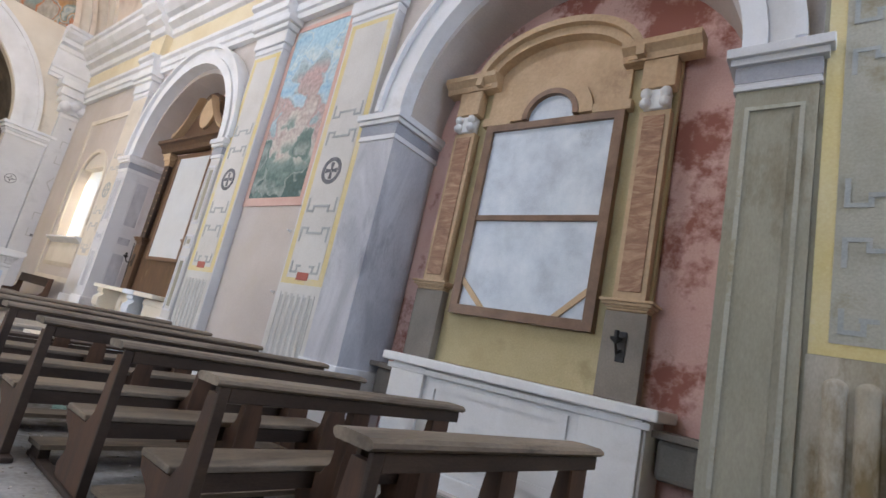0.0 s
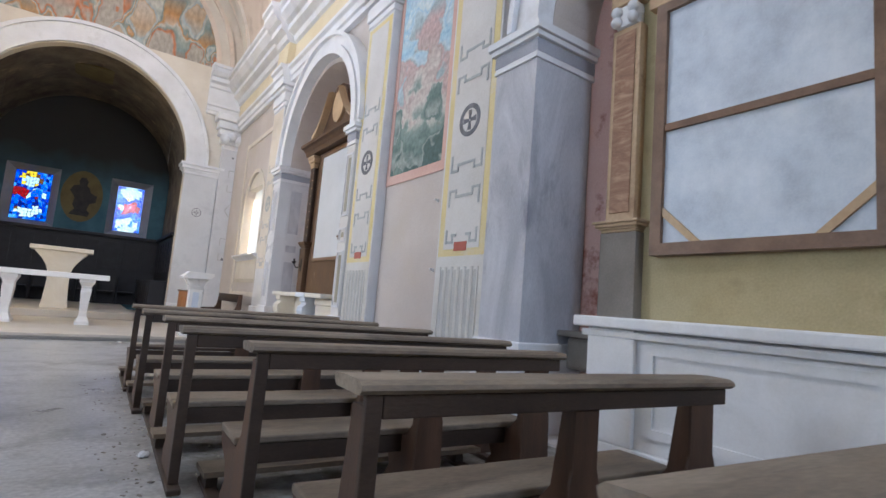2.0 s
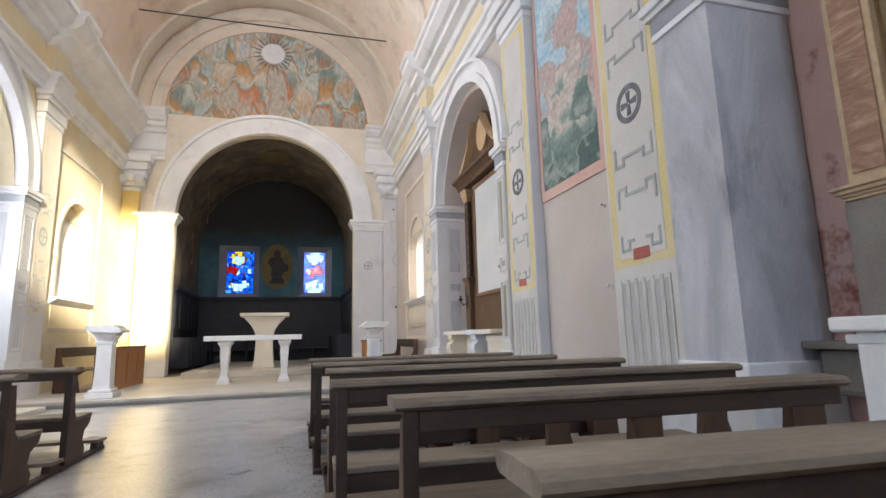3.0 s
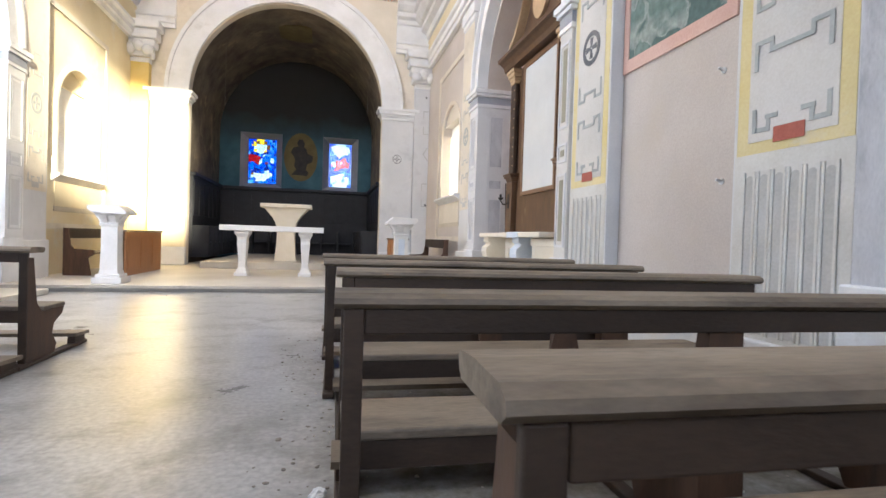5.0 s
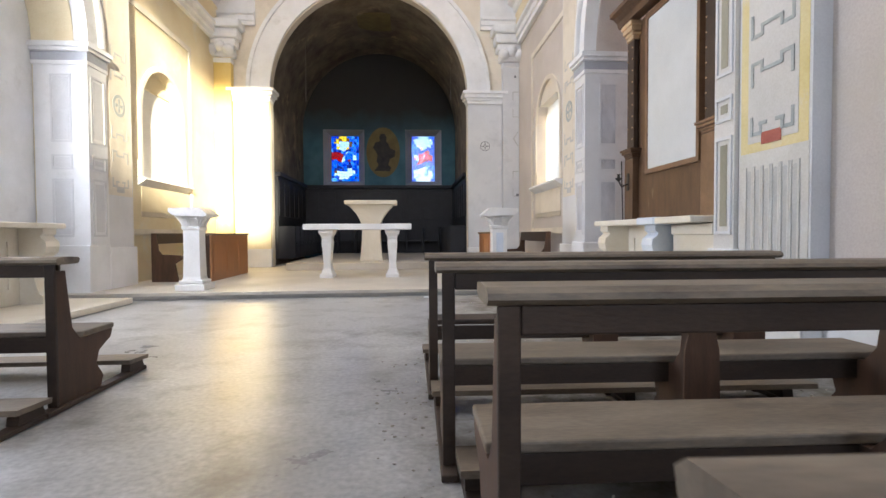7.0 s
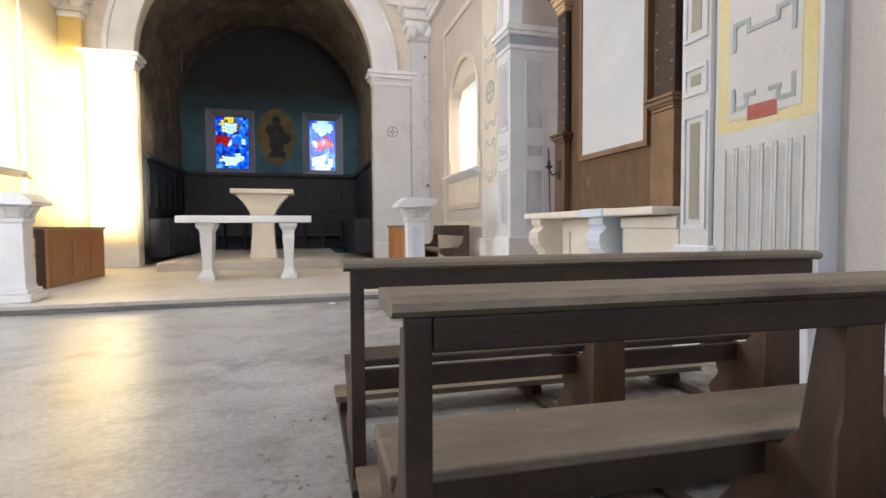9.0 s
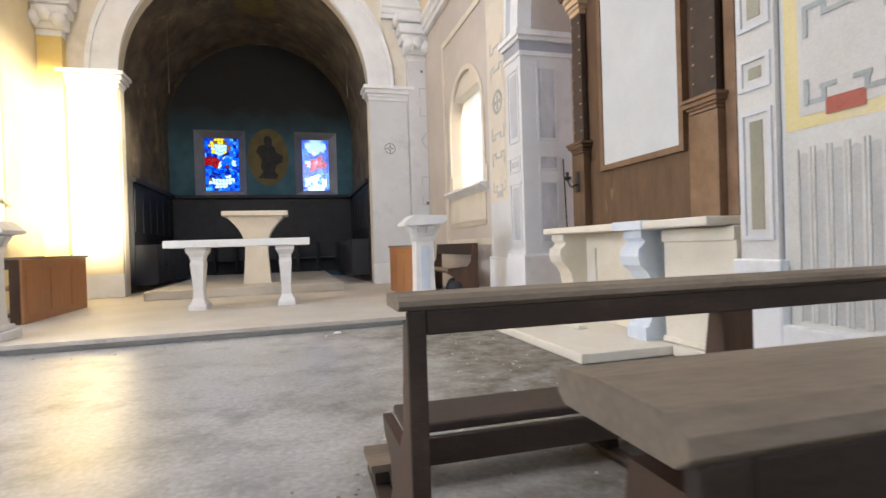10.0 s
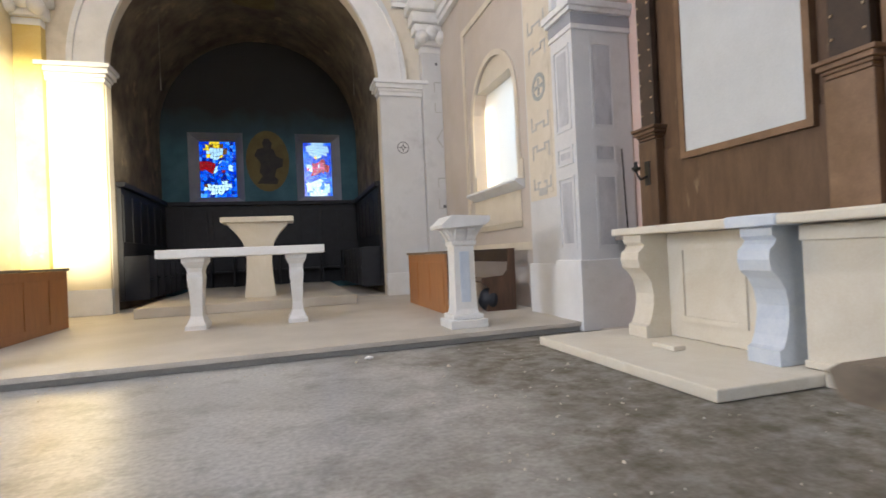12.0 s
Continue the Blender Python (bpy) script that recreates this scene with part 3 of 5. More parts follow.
for side in (1, -1):
    X = lambda x: side_x(side, x)
    a, b = sorted((X(XC + TA[1] + 0.012), X(XC + TA[1] + 0.95)))
    pil = thing("arch_pilaster", "pale grey painted pilaster carrying the apse arch", "pilaster", "apse arch pilasters", "structure")
    part("shaft", B(a, b, YE - 0.10, YE + 0.02, FZ + 0.002, TA[2] - 0.25), M_PALEGREY if side > 0 else M_YWALL, pil)
    part("capital", impost(bmesh.new(), a, b, YE - 0.10, YE + 0.25, TA[2] - 0.30, 0.34), M_WHITE, pil)
    part("base", B(a - 0.02, b + 0.02, YE - 0.14, YE + 0.03, FZ + 0.003, FZ + 0.5, 0.01), M_WHITE, pil)
    cx = (a + b) / 2
    bm = bmesh.new()
    circle = lambda r: [(cx + r * math.cos(2 * math.pi * i / 24), 3.42 + r * math.sin(2 * math.pi * i / 24)) for i in range(24)]
    prism(bm, circle(0.135), "y", YE - 0.099, YE - 0.103, [circle(0.118)])
    for k in range(4):
        ang = k * math.pi / 2
        prism(bm, [(cx + 0.032 * math.cos(ang + 0.8), 3.42 + 0.032 * math.sin(ang + 0.8)), (cx + 0.115 * math.cos(ang), 3.42 + 0.115 * math.sin(ang)), (cx + 0.032 * math.cos(ang - 0.8), 3.42 + 0.032 * math.sin(ang - 0.8))], "y", YE - 0.099, YE - 0.104)
    part("painted_star", bm, M_DISC, pil)
    # corner strip beside it
    a2, b2 = sorted((X(XC + TA[1] + 0.965), wall_x(side, XW - 0.01)))
    pil2 = thing("corner_pilaster", "narrow cream corner pilaster with faint grey key pattern", "pilaster", "corner pilasters", "structure")
    part("shaft", B(a2, b2, YE - 0.22, YE + 0.02, FZ + 0.002, 6.2), M_PALEGREY if side > 0 else M_YSTRONG, pil2)
    if side > 0:
        bm = bmesh.new()
        yf = YE - 0.22
        c0, c1, t = 4.92, 5.05, 0.022
        def mark(xa, xb, za, zb, k):
            box(bm, xa, xb, yf - 0.004 - 0.0006 * k, yf + 0.001, za, zb)
        for zc in (2.37, 4.55):
            for k, u in enumerate((-1, 1)):
                mark(c0 - 0.03, c0 - 0.03 + t, zc + u * 0.12, zc + u * 0.34, k) if u > 0 else mark(c0 - 0.03, c0 - 0.03 + t, zc - 0.34, zc - 0.12, k)
                mark(c0 - 0.025, c1, zc + u * 0.34 - t / 2, zc + u * 0.34 + t / 2, k + 2)
        for u in (-1, 1):
            prism(bm, [(4.90, 3.61), (4.935, 3.61), (5.06, 3.61 + u * 0.2), (5.025, 3.61 + u * 0.2)], "y", yf - 0.003 - 0.001 * (u + 1), yf + 0.001)
        strip_part = part("key_pattern", bm, M_FAINT, pil2)
        part("dark_block", B(4.99, 5.06, yf - 0.008, yf + 0.001, 2.03, 2.10), M_DISC, pil2)
        part("dark_block", B(4.94, 4.99, yf - 0.008, yf + 0.001, 5.28, 5.34), M_DISC, pil2)
    bm = bmesh.new()
    for i, (o, z0, z1) in enumerate(((0.02, 5.55, 5.7), (0.10, 5.7, 5.95), (0.18, 5.95, 6.15), (0.24, 6.15, 6.4), (0.32, 6.4, 6.62))):
        box(bm, a2 - o, b2 + o, YE - 0.22 - o, YE, z0, z1, 0.04)
    for k in range(3):
        bmesh.ops.create_uvsphere(bm, u_segments=12, v_segments=8, radius=0.15, matrix=Matrix.Translation((a2 + (b2 - a2) * k / 2, YE - 0.36, 5.86 + 0.1 * (k % 2))))
    part("capital", bm, M_WHITE, pil2, "chipped white stucco capital with scrolls", True)

# entablature along the walls: architrave, frieze, cornice
ENT = [(0.0, 6.12), (0.10, 6.12), (0.10, 6.24), (0.14, 6.26), (0.14, 6.40), (0.20, 6.44), (0.20, 6.52), (0.05, 6.53), (0.05, 7.10), (0.12, 7.14), (0.16, 7.26), (0.30, 7.34), (0.30, 7.48), (0.40, 7.52), (0.52, 7.66), (0.52, 7.78), (0.58, 7.82), (0.58, 7.92), (0.0, 7.98)]
FRZ = [(0.052, 6.56), (0.07, 6.56), (0.07, 7.08), (0.052, 7.08)]


def along_wall(side, prof, brk):
    """Path frames along a side wall; the profile steps forward over the pilasters."""
    X = lambda x: wall_x(side, x)
    path = []
    y = YF
    stops = []
    for y0, y1 in brk:
        stops += [(y0, 0.0), (y0 + 0.001, 0.17), (y1 - 0.001, 0.17), (y1, 0.0)]
    for yy, o in [(YF, 0.0)] + stops + [(YE, 0.0)]:
        path.append(((X(XW - o), yy, 0), (-side, 0, 0), (0, 0, 1)))
    return path


PIERS = [(-0.4, 1.72), (5.95, 6.85), (8.55, 9.66), (13.82, 14.62)]
for side in (1, -1):
    structure("cornice", sweep(bmesh.new(), ENT, along_wall(side, ENT, PIERS)), M_WHITE, "white stucco cornice along the nave wall")
    structure("frieze", sweep(bmesh.new(), FRZ, along_wall(side, FRZ, PIERS)), M_YWALL, "pale yellow painted frieze between white mouldings")
E1 = [(a * 0.75, 6.62 + (z - 6.12) * 0.86) for a, z in ENT]
for side in (1, -1):
    X = lambda x: side_x(side, x)
    p0, p1 = X(XC + 3.05), wall_x(side, XW)
    structure("cornice", sweep(bmesh.new(), E1, [((p0, YE, 0), (0, -1, 0), (0, 0, 1)), ((p1, YE, 0), (0, -1, 0), (0, 0, 1))]), M_WHITE, "white stucco cornice returning onto the arch wall")

# lunette fresco over the arch
LR, LZ = 3.16, 8.14
n = 40
bm = bmesh.new()
arc = [(XC - LR * math.cos(math.pi * i / n), LZ + LR * math.sin(math.pi * i / n)) for i in range(n + 1)]
low = [(XC + LR * (1 - 2 * i / n) , max(LZ, TA[2] + 0.06 + 3.44 * math.sqrt(max(0, 1 - (LR * (1 - 2 * i / n) / 3.3) ** 2)))) for i in range(1, n)]
prism(bm, arc + low, "y", YE - 0.006, YE - 0.012)
structure("lunette_fresco", bm, M_LUNETTE, "faded semicircular fresco in green, orange and grey patches")
bm = bmesh.new()
prism(bm, ring(XC, LR, LZ, 0.14, 44), "y", YE - 0.002, YE - 0.06)
prism(bm, ring(XC, LR + 0.42, LZ, 0.12, 44), "y", YE - 0.002, YE - 0.09)
structure("lunette_moulding", bm, M_VAULT, "peach plaster moulding round the lunette fresco", True)
sunm = thing("sun_medallion", "grey stucco sun medallion with dark rays", "medallion", kind="structure")
bm = bmesh.new()
prism(bm, [(XC + 0.36 * math.cos(2 * math.pi * i / 28), 10.54 + 0.36 * math.sin(2 * math.pi * i / 28)) for i in range(28)], "y", YE - 0.008, YE - 0.06)
part("disc", bm, M_PALEGREY, sunm)
for k in range(24):
    a = 2 * math.pi * k / 24
    r1 = 0.78 if k % 2 else 0.64
    bm = bmesh.new()
    prism(bm, [(XC + 0.40 * math.cos(a - 0.07), 10.54 + 0.40 * math.sin(a - 0.07)), (XC + r1 * math.cos(a), 10.54 + r1 * math.sin(a)), (XC + 0.40 * math.cos(a + 0.07), 10.54 + 0.40 * math.sin(a + 0.07))], "y", YE - 0.008, YE - 0.03)
    part("ray", bm, M_DISC, sunm)

# apse: side walls, barrel vault, flat end wall with two windows
AX0, AX1 = TA[0] - TA[1] - 0.15, TA[0] + TA[1] + 0.15
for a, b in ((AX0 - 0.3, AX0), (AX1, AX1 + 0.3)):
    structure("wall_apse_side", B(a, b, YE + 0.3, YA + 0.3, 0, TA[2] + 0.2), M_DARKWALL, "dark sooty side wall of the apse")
structure("ceiling_apse", vault_shell(TA[0], AX1 - TA[0], TA[2], YE + 0.3, YA + 0.3, 0.3), M_DARKWALL, "dark frescoed barrel vault of the apse", True)
APW = [(-0.36, 3.87, 1.04, 1.72), (2.61, 3.88, 0.88, 1.73)]
holes = []
for cx, cz, w, h in APW:
    holes.append([(cx - w / 2 - 0.24, cz - h / 2 - 0.18), (cx + w / 2 + 0.24, cz - h / 2 - 0.18), (cx + w / 2 + 0.24, cz + h / 2 + 0.17), (cx - w / 2 - 0.24, cz + h / 2 + 0.17)])
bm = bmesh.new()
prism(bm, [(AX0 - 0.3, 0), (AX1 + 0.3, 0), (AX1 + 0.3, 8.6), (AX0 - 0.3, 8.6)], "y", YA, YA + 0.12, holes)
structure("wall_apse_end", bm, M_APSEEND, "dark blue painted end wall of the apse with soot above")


def pane_glass(which, u, v):
    """The colour of a piece of stained glass, by its place in the window (0..1)."""
    r = 0.5 + 0.5 * math.sin(u * 10 + 3 * math.sin(v * 8 + which) + which * 2) * math.cos(v * 14 + 2.5 * math.sin(u * 6 + 1))
    def near(a, b, ru, rv):
        return math.hypot((u - a) / ru, (v - b) / rv)
    if which == 0:
        if near(0.42, 0.84, 0.30, 0.14) < 1:
            return G_WHITE if near(0.42, 0.80, 0.22, 0.09) < 1 else G_YEL if r > 0.35 else G_AMBER
        if near(0.22, 0.56, 0.24, 0.11) < 1:
            return G_RED if r > 0.22 else G_PINK
        if 0.6 < near(0.68, 0.52, 0.22, 0.13) < 1.1 and v > 0.48:
            return G_WHITE if r > 0.4 else G_SKY
        if near(0.68, 0.52, 0.14, 0.10) < 1:
            return G_RED if r > 0.6 else G_MID
        if near(0.45, 0.20, 0.36, 0.13) < 1 and near(0.35, 0.30, 0.22, 0.09) > 1:
            return G_WHITE if r > 0.3 else G_AMBER if r > 0.15 else G_SKY
    else:
        if near(0.5, 0.86, 0.42, 0.13) < 1:
            return G_WHITE if r > 0.3 else G_YEL
        if near(0.5, 0.53, 0.44, 0.10) < 1:
            return G_RED if r > 0.6 else G_PINK if r > 0.2 else G_WHITE
        if near(0.5, 0.14, 0.42, 0.16) < 1:
            return G_WHITE if r > 0.2 else G_SKY
        return G_SKY if r < 0.25 else G_MID if r < 0.62 else G_BLUE
    return G_SKY if r < 0.14 else G_DEEP if r < 0.34 else G_MID if r < 0.64 else G_BLUE


for wi, (cx, cz, w, h) in enumerate(APW):
    win = thing("window_stained", "stained glass window in deep blue, red and white", "window", "apse windows", "structure")
    # splayed reveal
    bm = bmesh.new()
    o = [(cx - w / 2 - 0.24, cz - h / 2 - 0.18), (cx + w / 2 + 0.24, cz - h / 2 - 0.18), (cx + w / 2 + 0.24, cz + h / 2 + 0.17), (cx - w / 2 - 0.24, cz + h / 2 + 0.17)]
    q = [(cx - w / 2, cz - h / 2), (cx + w / 2, cz - h / 2), (cx + w / 2, cz + h / 2), (cx - w / 2, cz + h / 2)]
    vo = [bm.verts.new((a, YA + 0.002, b)) for a, b in o]
    vi = [bm.verts.new((a, YA + 0.45, b)) for a, b in q]
    vb = [bm.verts.new((a, YA + 0.45, b)) for a, b in o]
    for i in range(4):
        k = (i + 1) % 4
        bm.faces.new((vo[i], vo[k], vi[k], vi[i]))
        bm.faces.new((vi[i], vi[k], vb[k], vb[i]))
        bm.faces.new((vb[i], vb[k], vo[k], vo[i]))
    part("splay", bm, M_SPLAY, win, "grey plaster splayed reveal")
    NU, NV = 11, 17
    gr = random.Random(20 + wi)
    grid = {}
    for i in range(NU + 1):
        for j in range(NV + 1):
            u, v = i / NU, j / NV
            if 0 < i < NU:
                u += gr.uniform(-0.32, 0.32) / NU
            if 0 < j < NV:
                v += gr.uniform(-0.32, 0.32) / NV
            inside = math.sin(math.pi * i / NU) * math.sin(math.pi * j / NV)
            u, v = u + 0.07 * inside * math.sin(9 * v + 2 * wi), v + 0.045 * inside * math.sin(11 * u + wi)
            grid[i, j] = (cx - w / 2 + u * w, cz - h / 2 + v * h)
    for i in range(NU):
        for j in range(NV):
            quad = [grid[i, j], grid[i + 1, j], grid[i + 1, j + 1], grid[i, j + 1]]
            bm = bmesh.new()
            prism(bm, quad, "y", YA + 0.427, YA + 0.431)
            part("pane", bm, pane_glass(wi, (i + 0.5) / NU, (j + 0.5) / NV), win)
    bm = bmesh.new()
    for (i, j), p in grid.items():
        for q in (grid.get((i + 1, j)), grid.get((i, j + 1))):
            if q:
                cyl(bm, (p[0], YA + 0.429, p[1]), (q[0], YA + 0.429, q[1]), 0.007, 5)
    part("lead_frame", bm, M_LEAD, win)

oval = thing("oval_painting", "dull yellow oval wall painting with a dark shape", "painting")
bm = bmesh.new()
prism(bm, [(1.10 + 0.63 * math.cos(2 * math.pi * i / 32), 4.06 + 0.93 * math.sin(2 * math.pi * i / 32)) for i in range(32)], "y", YA - 0.004, YA - 0.02)
part("ground", bm, M_OVALY, oval)
bm = bmesh.new()
prism(bm, [(0.77, 3.37), (1.35, 3.35), (1.39, 3.49), (1.29, 3.59), (1.35, 3.82), (1.53, 3.89), (1.55, 4.13), (1.35, 4.21), (1.29, 4.39), (1.21, 4.45), (1.23, 4.61), (1.15, 4.75), (1.01, 4.74), (0.95, 4.61), (0.99, 4.47), (0.81, 4.42), (0.72, 4.23), (0.81, 4.11), (0.89, 3.97), (0.85, 3.72), (0.93, 3.59)], "y", YA - 0.022, YA - 0.028)
part("dark_shape", bm, M_DARKFIG, oval)
bm = bmesh.new()
prism(bm, [(1.2 + 0.95 * math.cos(2 * math.pi * i / 20), 21.6 + 0.7 * math.sin(2 * math.pi * i / 20)) for i in range(20)], "z", TA[2] + TA[1] + 0.10, TA[2] + TA[1] + 0.135)
structure("vault_medallion", bm, M_OVALY, "dull yellow painted medallion in the apse vault")

# dark choir stalls round the apse
def stall_run(name, x0, x1, y0, y1, top, axis, front):
    st = thing(name, "black wooden choir stall panelling with a moulded top rail", "choir stall", "apse stalls")
    z0 = AZ + 0.004
    part("panelling", B(x0, x1, y0, y1, z0, top, 0.01), M_STALL, st)
    e = 0.08
    part("top_rail", B(x0 - (e if axis == "y" else 0), x1 + (e if axis == "y" else 0), y0 - (e if axis == "x" else 0), y1, top + 0.002, top + 0.12, 0.02), M_STALL, st)
    L = (x1 - x0) if axis == "x" else (y1 - y0)
    k = max(3, int(L / 0.62))
    for i in range(k):
        a0, a1 = (i + 0.12) / k, (i + 0.88) / k
        if axis == "x":
            bm = B(x0 + L * a0, x0 + L * a1, front - 0.02, front + 0.005, z0 + 1.25, top - 0.15, 0.006)
            sm = B(x0 + L * a0, x0 + L * a1, front - 0.42, front - 0.002, z0 + 0.42, z0 + 0.47, 0.01)
            am = B(x0 + L * (i + 0.0) / k, x0 + L * (i + 0.08) / k, front - 0.48, front - 0.002, z0, z0 + 0.95, 0.02)
        else:
            s = 1 if front == x1 else -1
            xs = sorted((front - 0.005 * s, front + 0.02 * s))
            bm = B(*xs, y0 + L * a0, y0 + L * a1, z0 + 1.25, top - 0.15, 0.006)
            xs = sorted((front + 0.002 * s, front + 0.42 * s))
            sm = B(*xs, y0 + L * a0, y0 + L * a1, z0 + 0.42, z0 + 0.47, 0.01)
            xs = sorted((front + 0.002 * s, front + 0.48 * s))
            am = B(*xs, y0 + L * (i + 0.0) / k, y0 + L * (i + 0.08) / k, z0, z0 + 0.95, 0.02)
        part("panel", bm, M_STALL, st)
        part("seat", sm, M_STALL, st)
        part("arm", am, M_STALL, st)


stall_run("choir_stall", AX0 + 0.012, AX1 - 0.012, YA - 0.12, YA - 0.004, 2.70, "x", YA - 0.12)
stall_run("choir_stall", AX0 + 0.004, AX0 + 0.10, YE + 0.9, YA - 0.2, 2.70, "y", AX0 + 0.10)
stall_run("choir_stall", AX1 - 0.10, AX1 - 0.004, YE + 0.9, YA - 0.2, 2.70, "y", AX1 - 0.10)

# ---- chapel arches: mouldings, jambs, capitals ----
for side in (1, -1):
    X = lambda x: wall_x(side, x)
    for (c, h, s), jm in ((ARCH_B, M_GREY), (ARCH_A, M_PALEGREY)):
        bm = bmesh.new()
        prism(bm, ring(c, h - 0.004, s + 0.1, 0.17, 36), "x", X(XW - 0.001), X(XP - 0.06))
        prism(bm, ring(c, h + 0.17, s + 0.1, 0.17, 36), "x", X(XW - 0.001), X(XP - 0.02))
        prism(bm, ring(c, h + 0.34, s + 0.1, 0.07, 36), "x", X(XW - 0.001), X(XP - 0.09))
        structure("chapel_arch", bm, M_WHITE, "white stucco arch moulding of a side chapel", True)
        for sy in (-1, 1):
            yj = c + sy * h
            wj = {(0, 1): 0.58, (0, -1): 0.50, (1, 1): 0.50, (1, -1): 0.29}[(0 if jm is M_GREY else 1, sy)]
            y0, y1 = sorted((yj - sy * 0.012, yj + sy * wj))
            jb = thing("chapel_jamb", "painted blue-grey marbled jamb pilaster of a side chapel" if jm is M_GREY else "pale grey panelled jamb pilaster of a side chapel", "pilaster", "chapel jambs", "structure")
            xs = sorted((X(XP - 0.04), X(CH - 0.02)))
            mat = jm if side > 0 else M_WHITE
            if sy < 0 and side > 0:
                mat = M_OLIVE if jm is M_GREY else M_PANEL
            bz = 0.2 if mat is M_OLIVE else 0.85
            shaft = part("shaft", B(*xs, y0, y1, bz, s - 0.27), mat, jb)
            xs2 = sorted((X(XP - 0.04), X(CH - 0.01)))
            bm = bmesh.new()
            for o, c0, c1 in ((0.02, s - 0.28, s - 0.24), (0.012, s - 0.24, s - 0.075), (0.05, s - 0.075, s - 0.02), (0.08, s - 0.02, s + 0.06)):
                box(bm, xs2[0] - o, xs2[1] + o, y0 - o, y1 + o, c0, c1, 0.006)
            cap = part("capital", bm, M_PALEGREY if mat is M_OLIVE else M_WHITE, jb)
            part("grey_band", B(xs2[0] - 0.016, xs2[1] + 0.016, y0 - 0.016, y1 + 0.016, s - 0.215, s - 0.085), M_GREYBAND, cap, "blue-grey painted band")
            part("base", B(xs2[0] - 0.04, xs2[1], y0 - 0.04, y1 + 0.04, 0.004, bz, 0.012), M_OLIVE if mat is M_OLIVE else M_WHITE, jb)
            # raised panels on the face and in the reveal
            fields = ((0.98, 1.88), (2.02, 2.25), (2.44, s - 0.42)) if jm is not M_GREY else (((bz + 0.13, s - 0.42),) if sy < 0 else ())
            for z0, z1 in fields:
                for kind in ("face", "reveal"):
                    bm = bmesh.new()
                    if kind == "face":
                        pad = 0.025 if wj < 0.35 else 0.07
                        ya, yb = y0 + pad, y1 - pad
                        prism(bm, [(ya, z0), (yb, z0), (yb, z1), (ya, z1)], "x", X(XP - 0.041), X(XP - 0.055), [[(ya + 0.03, z0 + 0.03), (yb - 0.03, z0 + 0.03), (yb - 0.03, z1 - 0.03), (ya + 0.03, z1 - 0.03)]])
                        part("panel_moulding", bm, M_PALEGREY if jm is not M_GREY or sy > 0 else M_DIRTYIVORY, shaft)
                        q = 0.075
                        part("panel_field", B(*sorted((X(XP - 0.041), X(XP - 0.045))), ya + q, yb - q, z0 + q, z1 - q), M_GREY if side > 0 and sy > 0 else M_OLIVE if side > 0 else M_PALEGREY, shaft)
                    elif sy > 0:
                        yr = yj - sy * 0.012
                        xa, xb = sorted((X(XP + 0.20), X(CH - 0.26) if jm is not M_GREY else X(CH - 0.14)))
                        prism(bm, [(xa, z0), (xb, z0), (xb, z1), (xa, z1)], "y", yr - 0.001, yr - 0.008, [[(xa + 0.03, z0 + 0.03), (xb - 0.03, z0 + 0.03), (xb - 0.03, z1 - 0.03), (xa + 0.03, z1 - 0.03)]])
                        part("panel_moulding", bm, M_PALEGREY if jm is not M_GREY else M_GREY, shaft)
                        if jm is not M_GREY:
                            part("panel_field", B(xa + 0.04, xb - 0.04, yr - 0.005, yr - 0.001, z0 + 0.04, z1 - 0.04), M_GREY if side > 0 else M_PALEGREY, shaft)


# ---- piers: painted panels with key pattern, disc, red block, flutes ----
LIFT = [0]


def strip(bm, y0, y1, z0, z1, X, lift):
    LIFT[0] += 1
    lift += 0.0007 * (LIFT[0] % 9)
    xs = sorted((X(XP - lift), X(XP - lift - 0.004)))
    box(bm, *xs, y0, y1, z0, z1)


